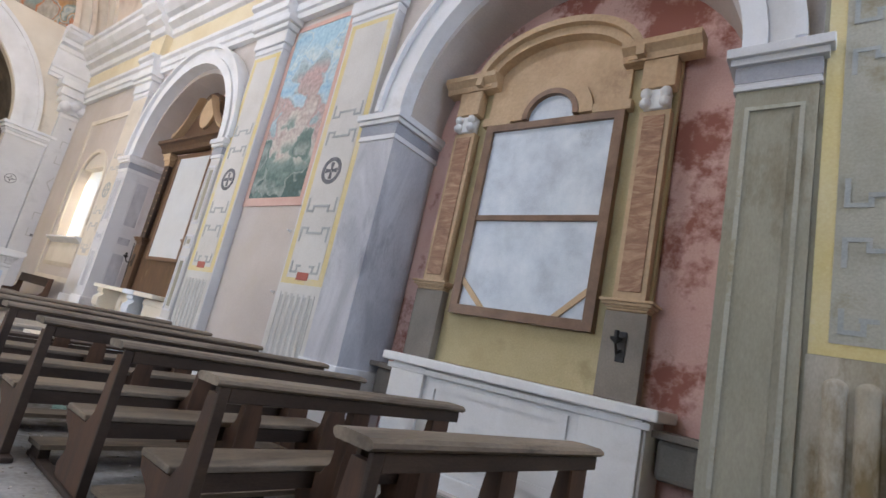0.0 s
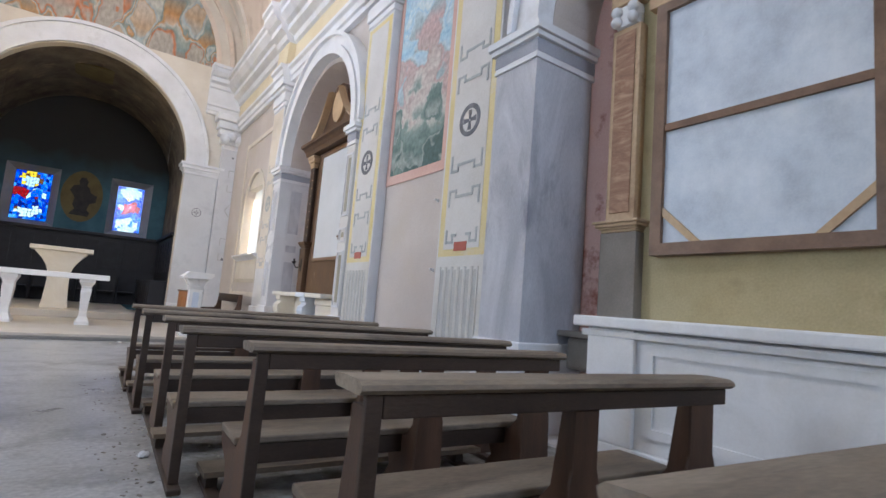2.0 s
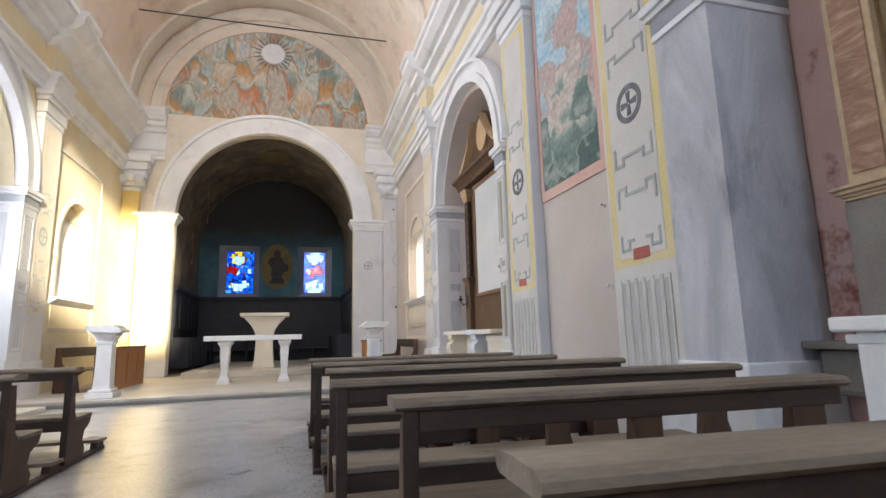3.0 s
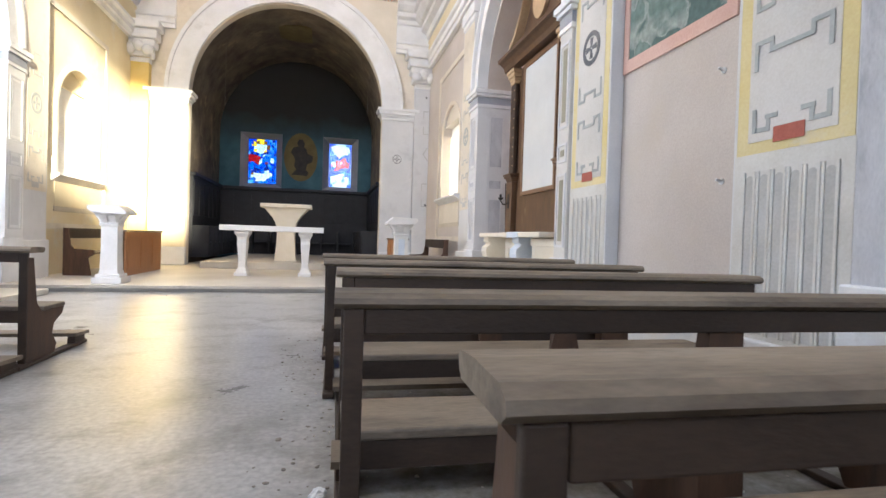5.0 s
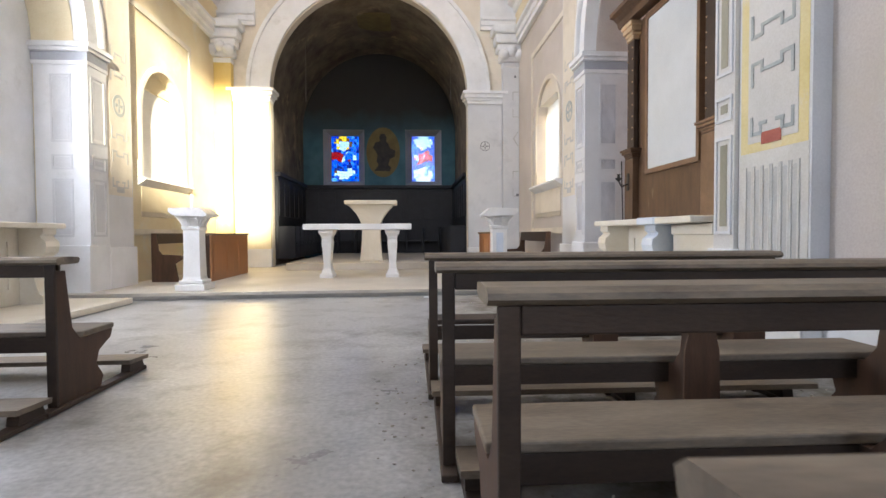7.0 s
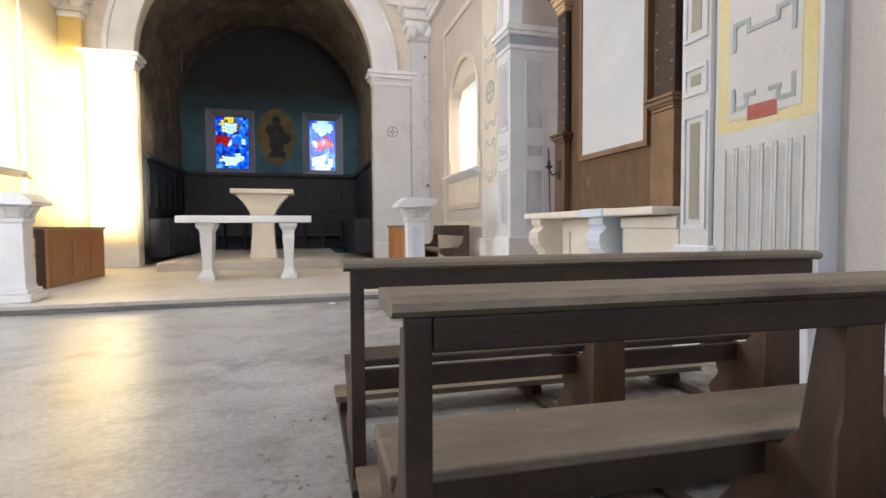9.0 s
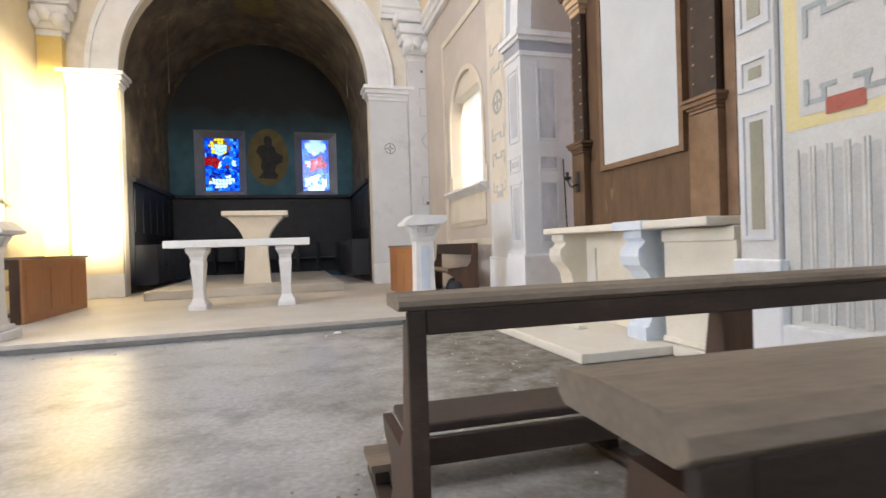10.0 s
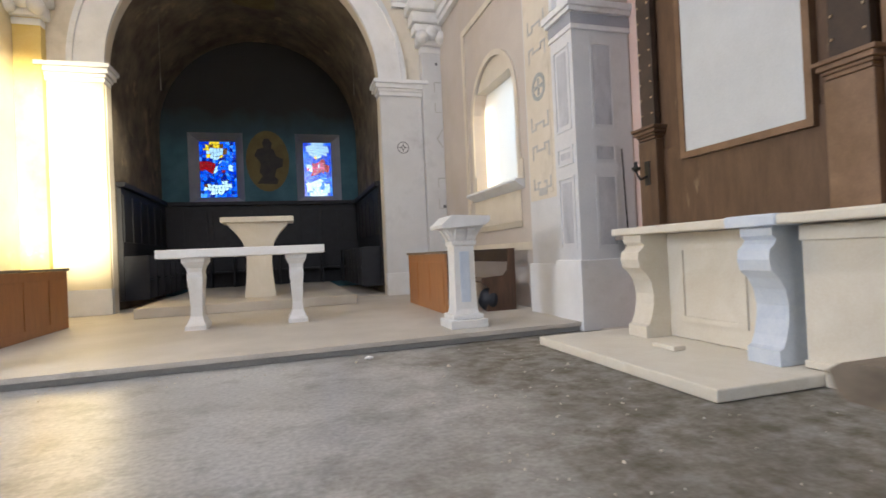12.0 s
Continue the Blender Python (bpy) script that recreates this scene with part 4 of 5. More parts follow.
def pier(side, y0, y1, fluted=True, tint=None, label="", dirty=False):
    X = lambda x: wall_x(side, x)
    p = thing("pier", label or "painted pier with yellow-bordered key-pattern panel above white fluting", "pier", "nave piers", "structure")
    xs = sorted((X(XP), X(XW - 0.001)))
    part("shaft", B(*xs, y0, y1, 0.0045, 6.12), tint or M_PALEGREY, p)
    m = (y0 + y1) / 2
    w = (y1 - y0) / 2
    x4 = sorted((X(XP - 0.001), X(XP - 0.004)))
    part("yellow_border" if fluted else "cream_border", B(*x4, m - w + 0.03, m + w - 0.03, 1.68, 5.5), M_YELLOW if fluted else M_CREAM, p)
    x5 = sorted((X(XP - 0.0045), X(XP - 0.008)))
    ivory = part("ivory_panel", B(*x5, m - w + 0.13, m + w - 0.13, 1.76, 5.42), M_DIRTYIVORY if dirty else M_PANEL if fluted else M_CREAM, p)
    a, b = m - w + 0.17, m + w - 0.17
    bm = bmesh.new()
    # lower field: open frame with stepped corners
    t = 0.030
    def s(ya, yb, za, zb):
        strip(bm, min(ya, yb), max(ya, yb), min(za, zb), max(za, zb), X, 0.0085)
    for e, d in ((a, 1), (b, -1)):
        s(e, e + d * t, 1.82, 1.98)
        s(e, e + d * 0.14, 1.82, 1.82 + t)
        s(e + d * (0.14 - t), e + d * 0.14, 1.82, 1.92)
        s(e + d * 0.10, e + d * 0.20, 1.90, 1.90 + t)
        for zc in (2.54, 3.90):
            for u in (-1, 1):
                q = 0.12
                s(e + d * q, e + d * (q + t), zc + u * 0.10, zc + u * 0.20)
                s(e, e + d * (q + t), zc + u * 0.10, zc + u * (0.10 + t))
                s(e, e + d * t, zc + u * 0.10, zc + u * 0.30)
    for zc in (2.54, 3.90):
        for u in (-1, 1):
            s(a + 0.12, b - 0.12, zc + u * 0.20, zc + u * (0.20 - t))
    part("key_pattern", bm, M_MEANDER if fluted else M_FAINT, ivory)
    part("red_block", B(*sorted((X(XP - 0.0085), X(XP - 0.013))), m - 0.115, m + 0.115, 1.735, 1.835), M_RED if fluted else M_FAINT, ivory)
    bm = bmesh.new()
    zc = 3.22
    prism(bm, [(m + 0.19 * math.cos(2 * math.pi * i / 32), zc + 0.19 * math.sin(2 * math.pi * i / 32)) for i in range(32)], "x", X(XP - 0.0085), X(XP - 0.013), [[(m + 0.135 * math.cos(2 * math.pi * i / 32), zc + 0.135 * math.sin(2 * math.pi * i / 32)) for i in range(32)]])
    for k in range(4):
        ang = k * math.pi / 2
        prism(bm, [(m + 0.02 * math.cos(ang + 0.9), zc + 0.02 * math.sin(ang + 0.9)), (m + 0.12 * math.cos(ang + 0.28), zc + 0.12 * math.sin(ang + 0.28)), (m + 0.12 * math.cos(ang - 0.28), zc + 0.12 * math.sin(ang - 0.28)), (m + 0.02 * math.cos(ang - 0.9), zc + 0.02 * math.sin(ang - 0.9))], "x", X(XP - 0.0085), X(XP - 0.013))
    part("cross_disc", bm, M_DISC if fluted else M_MEANDER, ivory)
    if fluted:
        ground = part("flute_ground", B(*sorted((X(XP - 0.001), X(XP - 0.006))), m - w + 0.02, m + w - 0.02, 0.42, 1.676), M_DIRTYFLUTE if dirty else M_FLUTE, p)
        k = 6
        fw = (2 * w - 0.20) / k
        for i in range(k):
            yc = m - w + 0.10 + fw * (i + 0.5)
            r = fw * 0.40
            bm = bmesh.new()
            if not dirty:
                # shallow round-headed channel: a grey bed between two white lips
                rr = fw * 0.27
                head = [(yc - rr * math.cos(math.pi * q / 8), 1.50 + rr * math.sin(math.pi * q / 8)) for q in range(9)]
                prism(bm, [(yc - rr, 0.46)] + head + [(yc + rr, 0.46)], "x", X(XP - 0.0062), X(XP - 0.0085))
                channel = part("flute", bm, M_GROOVE, ground)
                for sg in (-1, 1):
                    ya, yb = sorted((yc + sg * (rr + 0.002), yc + sg * (fw * 0.5 - 0.001)))
                    part("flute_lip", B(*sorted((X(XP - 0.0062), X(XP - 0.017))), ya, yb, 0.45, 1.56, 0.006), M_FLUTE, channel)
                continue
            rows = []
            for z in [0.45, 0.50] + [1.50] + [1.50 + 0.05 * math.sin(q * math.pi / 8) for q in (1, 2, 3)] + [1.55]:
                sc = 1.0 if z <= 1.5 else max(0.02, math.sqrt(max(0, 1 - ((z - 1.5) / 0.05) ** 2)))
                rows.append([bm.verts.new((X(XP - 0.006 - 0.06 * sc * math.sin(math.pi * j / 8) ), yc - r * sc * math.cos(math.pi * j / 8), z)) for j in range(9)])
            for r0, r1 in zip(rows, rows[1:]):
                for j in range(8):
                    bm.faces.new((r0[j], r0[j + 1], r1[j + 1], r1[j]))
            part("flute", bm, M_DIRTYFLUTE, ground, smooth=True)
        part("plinth", B(*sorted((X(XW - 0.001), X(XP - 0.07))), y0 - 0.005, y1 + 0.005, 0.005, 0.42, 0.012), M_WHITE, p)
    else:
        part("plinth", B(*sorted((X(XW - 0.001), X(XP - 0.05))), y0 - 0.01, y1 + 0.02, 0.005, 0.80, 0.012), M_WHITE, p)
    bm = bmesh.new()
    for i, (o, z0, z1) in enumerate(((0.02, 5.55, 5.66), (0.05, 5.66, 5.9), (0.10, 5.9, 6.0), (0.15, 6.0, 6.118))):
        xs = sorted((X(XP - o), X(XW - 0.002)))
        box(bm, *xs, y0 - o, y1 + o, z0, z1, 0.02)
    part("capital", bm, M_WHITE, p)
    return p


for side in (1, -1):
    pier(side, 5.95, 6.86)
    pier(side, 8.58, 9.42)
    pier(side, 13.868, 14.70, fluted=False, label="plain cream pier with small key pattern and dark cross disc on white plinth")
    pier(side, 0.10, 1.237, tint=M_OLIVE, dirty=True, label="dirty olive-grey pier with key pattern above stained fluting")
    X = lambda x: wall_x(side, x)
    bb = structure("baseboard", B(*sorted((X(XW - 0.001), X(XW - 0.05))), 6.87, 8.57, 0.004, 0.44, 0.006), M_WHITE, "white painted plinth along the nave wall")
    part("baseboard_cap", B(*sorted((X(XW - 0.001), X(XW - 0.075))), 6.87, 8.57, 0.442, 0.48, 0.008), M_PALEGREY, bb)
    structure("wall_band", B(*sorted((X(XW - 0.001), X(XW - 0.005))), 6.866, 6.975, 0.485, 6.11), M_TANBAND, "tan painted band beside the pier")

# large wall painting between the piers
for side in (1,):
    X = lambda x: side_x(side, x)
    pt = thing("wall_painting", "tall faded wall painting of green clouds under blue sky", "painting")
    x1 = sorted((X(XW - 0.001), X(XW - 0.012)))
    y0, y1 = 7.03, 8.57
    bm = bmesh.new()
    prism(bm, [(y0, 2.80), (y1, 2.80), (y1, 5.98), (y0, 5.98)], "x", X(XW - 0.001), X(XW - 0.02), [[(y0 + 0.11, 2.93), (y1 - 0.09, 2.93), (y1 - 0.09, 5.9), (y0 + 0.11, 5.9)]])
    part("border", bm, M_ROSEBORDER, pt)
    part("painted_field", B(*x1, y0 + 0.114, y1 - 0.094, 2.934, 5.896), M_TALLPAINT, pt)

# ---- pews ----
def build_pew(label, group, m, L=2.19, plain_seat=False, flip=False):
    """A pew facing the altar: origin at the middle of its back, on the floor."""
    pew = thing("pew", label, "pew", group)
    h = L / 2
    bm = bmesh.new()
    prism(bm, [(-0.094, 0.838), (0.08, 0.838), (0.094, 0.848), (0.10, 0.866), (0.086, 0.876), (0.02, 0.881), (-0.085, 0.879), (-0.108, 0.867), (-0.112, 0.852)], "x", -h, h)
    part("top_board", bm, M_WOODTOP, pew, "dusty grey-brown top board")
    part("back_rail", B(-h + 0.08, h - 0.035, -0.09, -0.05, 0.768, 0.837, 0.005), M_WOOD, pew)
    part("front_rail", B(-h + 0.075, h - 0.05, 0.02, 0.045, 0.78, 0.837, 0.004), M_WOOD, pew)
    # uprights: boards that carry the seat, seen from the side
    side_prof = [(-0.07, 0.035), (0.34, 0.035), (0.37, 0.10), (0.30, 0.19), (0.33, 0.27), (0.46, 0.33), (0.485, 0.383), (0.14, 0.383), (0.07, 0.46), (0.018, 0.80), (-0.07, 0.80)]
    for x in (-h + 0.052, 0.0, h - 0.2):
        bm = bmesh.new()
        prism(bm, side_prof, "x", x - 0.018, x + 0.018)
        part("upright", bm, M_WOODEND, pew)
    part("end_post", B(-h + 0.025, -h + 0.078, -0.0925, -0.0705, 0.036, 0.8365, 0.004), M_WOOD, pew)
    for x, w0, w1 in ((0.0, 0.085, 0.06), (h - 0.2, 0.115, 0.08)):
        bm = bmesh.new()
        prism(bm, [(x - w0, 0.036), (x + w0, 0.036), (x + w1 * 1.25, 0.50), (x + w1, 0.56), (x + w1, 0.80), (x - w1, 0.80), (x - w1, 0.56), (x - w1 * 1.25, 0.50)], "y", -0.083, -0.0705)
        part("support_board", bm, M_WOODEND, pew)
    if plain_seat:
        part("seat", B(-h + 0.07, h - 0.02, 0.21, 0.46, 0.385, 0.420, 0.008), M_WOOD, pew, "narrow dark plank seat")
    else:
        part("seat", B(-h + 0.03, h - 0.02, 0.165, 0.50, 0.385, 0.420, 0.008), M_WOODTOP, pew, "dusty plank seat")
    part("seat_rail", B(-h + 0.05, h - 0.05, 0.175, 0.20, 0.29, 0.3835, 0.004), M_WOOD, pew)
    for x in (-h + 0.05, 0.0, h - 0.2):
        bm = B(x - 0.035, x + 0.035, -0.18, 0.89, 0.003, 0.034, 0.006)
        part("runner", bm, M_WOOD, pew)
        bm = bmesh.new()
        prism(bm, [(0.66, 0.036), (0.86, 0.036), (0.84, 0.086), (0.67, 0.096)], "x", x - 0.03, x + 0.03)
        part("kneeler_block", bm, M_WOOD, pew)
    bm = bmesh.new()
    prism(bm, [(0.62, 0.100), (0.88, 0.087), (0.885, 0.115), (0.625, 0.128)], "x", -h + 0.0, h - 0.05)
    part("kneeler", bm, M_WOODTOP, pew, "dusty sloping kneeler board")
    if flip:
        # the narrow end post stands at the other end
        for ch in pew.children:
            ch.data.transform(Matrix.Diagonal((-1, 1, 1, 1)))
            ch.data.flip_normals()
    pew.matrix_basis = m
    return pew


rng = random.Random(4)
PEW_Y = (8.20, 7.14, 6.17, 5.10, 4.23, 3.22, 2.18, 1.10)
ROW = [(2.06, 2.28), (2.07, 2.27), (2.13, 2.29), (2.10, 2.36), (2.25, 1.88), (2.28, 1.82), (2.23, 1.69), (2.22, 1.69)]
TURN = (-0.6, -1.2, -1.0, -1.5, -1.8, -2.8, -4.0, -2.0)
for k, (x0, L) in enumerate(ROW):
    build_pew("dusty dark brown wooden pew with kneeler on the stone floor", "right-hand row of pews", pose(x0 + L / 2, PEW_Y[k], 0, 0, 0, TURN[k]), L, k == 0)
first = build_pew("dusty dark brown wooden pew across the aisle by the wall", "left-hand row of pews", pose(-1.08, 8.06, 0), flip=True)
for k in range(1, 8):
    copy_thing(first, pose(-1.08 + rng.uniform(-0.03, 0.03), 8.06 - 1.03 * k, 0, 0, 0, rng.uniform(-0.5, 0.5)))


# ---- altar furniture on the platform ----
def flared_leg(bm, cx, cy, z0, z1, wx, wy):
    """A leg of square plan, flared at head and foot."""
    h = z1 - z0
    prof = [(1.25, 0.0), (1.25, 0.06), (1.0, 0.10), (0.72, 0.18), (0.66, 0.30), (0.80, 0.55), (0.92, 0.72), (0.86, 0.80), (0.95, 0.86), (1.15, 0.90), (1.35, 0.94), (1.35, 1.0)]
    rows = []
    for s, t in prof:
        z = z0 + h * t
        rows.append([bm.verts.new((cx + a * wx * s / 2, cy + b * wy * s / 2, z)) for a, b in ((-1, -1), (1, -1), (1, 1), (-1, 1))])
    for r0, r1 in zip(rows, rows[1:]):
        for j in range(4):
            bm.faces.new((r0[j], r0[(j + 1) % 4], r1[(j + 1) % 4], r1[j]))
    bm.faces.new(rows[0][::-1])
    bm.faces.new(rows[-1])
    return bm


at = thing("altar_table", "white marble altar table on two flared legs, standing on the platform", "altar")
part("slab", B(-0.12, 2.05, 15.475, 16.2, 1.095, 1.212, 0.012), M_MARBLE, at)
for cx in (0.32, 1.655):
    part("leg", flared_leg(bmesh.new(), cx, 15.84, FZ, 1.093, 0.215, 0.42), M_MARBLE, at)

ts = thing("tabernacle_stand", "cream marble flared pedestal with a flat slab top behind the altar", "pedestal")
bm = bmesh.new()
z0, z1 = AZ + 0.001, 1.79
rows = []
for t, w in ((0, 0.30), (0.12, 0.275), (0.3, 0.25), (0.5, 0.235), (0.64, 0.25), (0.74, 0.30), (0.83, 0.38), (0.91, 0.48), (0.97, 0.57), (1.0, 0.58)):
    z = z0 + (z1 - z0) * t
    rows.append([bm.verts.new((1.0 + a * w, 19.2 + b * min(0.30, 0.2 + 0.2 * w), z)) for a, b in ((-1, -1), (1, -1), (1, 1), (-1, 1))])
for r0, r1 in zip(rows, rows[1:]):
    for j in range(4):
        bm.faces.new((r0[j], r0[(j + 1) % 4], r1[(j + 1) % 4], r1[j]))
bm.faces.new(rows[0][::-1])
bm.faces.new(rows[-1])
part("pedestal", bm, M_CREAMMARBLE, ts, smooth=True)
part("slab", B(0.315, 1.695, 18.79, 19.6, 1.792, 1.90, 0.012), M_CREAMMARBLE, ts)


def build_lectern(m):
    le = thing("lectern", "white marble lectern with a sloping desk on a square column", "lectern", "pair of lecterns")
    bm = B(-0.23, 0.23, -0.23, 0.23, 0, 0.10, 0.012)
    box(bm, -0.19, 0.19, -0.19, 0.19, 0.10, 0.16, 0.015)
    part("base", bm, M_MARBLE, le)
    bm = bmesh.new()
    rows = []
    for w, z in ((0.15, 0.161), (0.135, 0.22), (0.125, 0.6), (0.125, 0.96), (0.145, 0.98), (0.15, 1.02), (0.13, 1.03), (0.14, 1.08), (0.165, 1.13), (0.215, 1.18), (0.22, 1.20)):
        rows.append([bm.verts.new((a * w, b * w, z)) for a, b in ((-1, -1), (1, -1), (1, 1), (-1, 1))])
    for r0, r1 in zip(rows, rows[1:]):
        for j in range(4):
            bm.faces.new((r0[j], r0[(j + 1) % 4], r1[(j + 1) % 4], r1[j]))
    bm.faces.new(rows[0][::-1])
    bm.faces.new(rows[-1])
    column = part("column", bm, M_MARBLE, le)
    part("column_panel", B(-0.06, 0.06, -0.135, -0.123, 0.3, 0.9, 0.005), M_BLUEMARBLE, column, "pale blue-grey inlay")
    bm = bmesh.new()
    prism(bm, [(-0.23, 1.175), (0.23, 1.202), (0.29, 1.25), (0.29, 1.31), (-0.17, 1.325), (-0.30, 1.215), (-0.29, 1.18)], "y", -0.27, 0.27)
    part("desk", bm, M_MARBLE, le)
    for ax in range(4):
        rot = Matrix.Rotation(ax * math.pi / 2, 4, 'Z')
        for o in (-0.07, 0.07):
            bm = bmesh.new()
            prism(bm, [(-0.150, 1.03), (-0.136, 1.03), (-0.140, 1.08), (-0.172, 1.14), (-0.205, 1.165), (-0.222, 1.15), (-0.205, 1.125), (-0.172, 1.085)], "x", o - 0.045, o + 0.045)
            bmesh.ops.transform(bm, matrix=rot, verts=bm.verts)
            part("leaf", bm, M_MARBLE, column)
    le.matrix_basis = m
    return le


lec = build_lectern(pose(-1.49, 13.64, FZ, 0, 0, 180))
copy_thing(lec, pose(3.54, 13.84, FZ))


def build_choir_pew(side, y0, y1):
    """A pew set along the wall, with a panelled kneeling desk in front."""
    X = lambda x: side_x(side, x)
    cp = thing("choir_pew", "wooden pew along the wall with an orange panelled desk in front", "pew", "pews on the platform")
    xf = 3.70
    def bx(a, b, *r):
        return B(*sorted((X(a), X(b))), *r)
    dp = part("desk_panel", bx(xf, xf + 0.035, y0, y1, FZ, FZ + 0.88, 0.006), M_ORANGE, cp, "orange varnished desk panel")
    part("desk_top", bx(xf - 0.03, xf + 0.20, y0 - 0.03, y1 + 0.03, FZ + 0.882, FZ + 0.92, 0.01), M_WOODTOP, cp)
    k = 3
    for i in range(k):
        a, b = y0 + (y1 - y0) * (i + 0.1) / k, y0 + (y1 - y0) * (i + 0.9) / k
        part("panel_field", bx(xf - 0.012, xf - 0.001, a, b, FZ + 0.12, FZ + 0.76, 0.005), M_ORANGE, dp)
    for y in (y0, y1 - 0.05):
        part("desk_end", bx(xf + 0.036, xf + 0.16, y, y + 0.05, FZ, FZ + 0.88, 0.004), M_WOODEND, cp)
        prof = [(xf + 0.62, 0.0), (xf + 1.10, 0.0), (xf + 1.10, 0.92), (xf + 1.02, 0.92), (xf + 0.98, 0.60), (xf + 0.92, 0.52), (xf + 0.58, 0.50), (xf + 0.56, 0.42), (xf + 0.68, 0.34)]
        bm = bmesh.new()
        prism(bm, [(X(a), FZ + b) for a, b in prof], "y", y, y + 0.05)
        part("seat_end", bm, M_WOODEND, cp)
    part("seat", bx(xf + 0.57, xf + 0.98, y0 + 0.052, y1 - 0.052, FZ + 0.42, FZ + 0.455, 0.006), M_WOODTOP, cp)
    part("back_rail", bx(xf + 1.0, xf + 1.04, y0 + 0.052, y1 - 0.052, FZ + 0.72, FZ + 0.92, 0.006), M_WOOD, cp)
    part("kneeler", bx(xf + 0.17, xf + 0.36, y0 + 0.052, y1 - 0.052, FZ + 0.10, FZ + 0.13, 0.005), M_WOOD, cp)
    return cp


build_choir_pew(1, 15.05, 17.35)
build_choir_pew(-1, 15.05, 17.3)


# ---- side altar in the far right chapel ----
def scroll_leg(bm, y0, y1, xf, xb, z0, z1):
    """A console leg with an S-shaped front."""
    h = z1 - z0
    prof = [(xb, 0), (xf - 0.07, 0), (xf - 0.07, 0.11), (xf - 0.03, 0.13), (xf, 0.20), (xf + 0.03, 0.32), (xf + 0.035, 0.42), (xf + 0.01, 0.54), (xf - 0.04, 0.62), (xf - 0.11, 0.68), (xf - 0.13, 0.76), (xf - 0.12, 0.83), (xf - 0.07, 0.87), (xf - 0.05, 0.90), (xf - 0.09, 0.93), (xf - 0.09, 1.0), (xb, 1.0)]
    return prism(bm, [(a, z0 + b * h) for a, b in prof], "y", y0, y1)


MX, DZ = 4.76, 0.09
structure("chapel_dais", B(4.02, CH, 10.49, 12.83, 0.003, DZ, 0.012), M_CREAMMARBLE, "cream stone step before the side altar")
sa = thing("side_altar", "cream marble side altar with scrolled console legs under a slab", "altar")
part("slab", B(MX, CH - 0.01, 9.92, 12.56, 1.10, 1.172, 0.015), M_CREAMMARBLE, sa)
part("slab_break", B(MX - 0.02, 5.1, 10.66, 11.09, 1.093, 1.179, 0.012), M_BLUEMARBLE, sa, "pale blue slab section over a console")
part("antependium", B(5.12, CH - 0.02, 9.98, 12.5, DZ + 0.003, 1.096, 0.01), M_CREAMMARBLE, sa)
part("side_block", B(4.98, CH - 0.02, 9.86, 10.66, DZ + 0.006, 1.096, 0.01), M_CREAMMARBLE, sa)
part("side_plinth", B(4.90, CH - 0.02, 9.84, 10.486, 0.004, DZ + 0.004, 0.01), M_CREAMMARBLE, sa)
part("side_moulding", B(4.95, 4.978, 9.86, 10.66, DZ + 0.008, DZ + 0.06, 0.008), M_CREAMMARBLE, sa)
part("side_moulding", B(4.955, 4.978, 9.86, 10.66, 0.98, 1.09, 0.008), M_CREAMMARBLE, sa)
# thin end slab whose brown-grey colour holds the altar end's shade
part("side_block_shade", B(5.2, CH - 0.015, 9.76, 9.855, 0.006, 1.16, 0.01), M_GREYPED, sa, "brown-grey altar end slab, its shade put into the colour")
part("back_panel_moulding", prism(bmesh.new(), [(11.25, 0.26), (12.0, 0.26), (12.0, 0.98), (11.25, 0.98)], "x", 5.119, 5.10, [[(11.30, 0.31), (11.95, 0.31), (11.95, 0.93), (11.30, 0.93)]]), M_CREAMMARBLE, sa)
for y0, mt in ((12.16, M_CREAMMARBLE), (10.74, M_BLUEMARBLE)):
    bm = bmesh.new()
    scroll_leg(bm, y0, y0 + 0.27, 4.90, 5.118, DZ + 0.002, 1.097)
    part("console_leg", bm, mt, sa, "scrolled console leg in cream marble" if mt is M_CREAMMARBLE else "scrolled console leg in pale blue marble", False)
box_lab = thing("loose_stone_block", "small loose cream stone block on the altar step", "stone")
part("block", B(4.62, 4.74, 11.55, 11.82, DZ + 0.002, DZ + 0.04, 0.006), M_CREAMMARBLE, box_lab)

RX = 5.42
ra = thing("side_retable", "dark brown carved wooden altarpiece with studded pilasters and a white sheet", "altarpiece")
RZ = 1.174
part("lower_board", B(RX, CH - 0.03, 10.42, 12.72, RZ, 2.0, 0.008), M_BROWN, ra)
part("upper_board", B(RX + 0.02, CH - 0.03, 10.44, 12.70, 2.002, 4.15, 0.006), M_BROWN, ra)
part("white_sheet", B(RX - 0.04, RX + 0.018, 10.88, 12.14, 1.90, 4.02, 0.006), M_CLOTH, ra, "white sheet covering the altar picture")
bm = bmesh.new()
prism(bm, [(10.82, 1.84), (12.20, 1.84), (12.20, 4.1), (10.82, 4.1)], "x", RX + 0.018, RX - 0.055, [[(10.882, 1.902), (12.138, 1.902), (12.138, 4.02), (10.882, 4.02)]])
part("sheet_frame", bm, M_FRAME, ra)
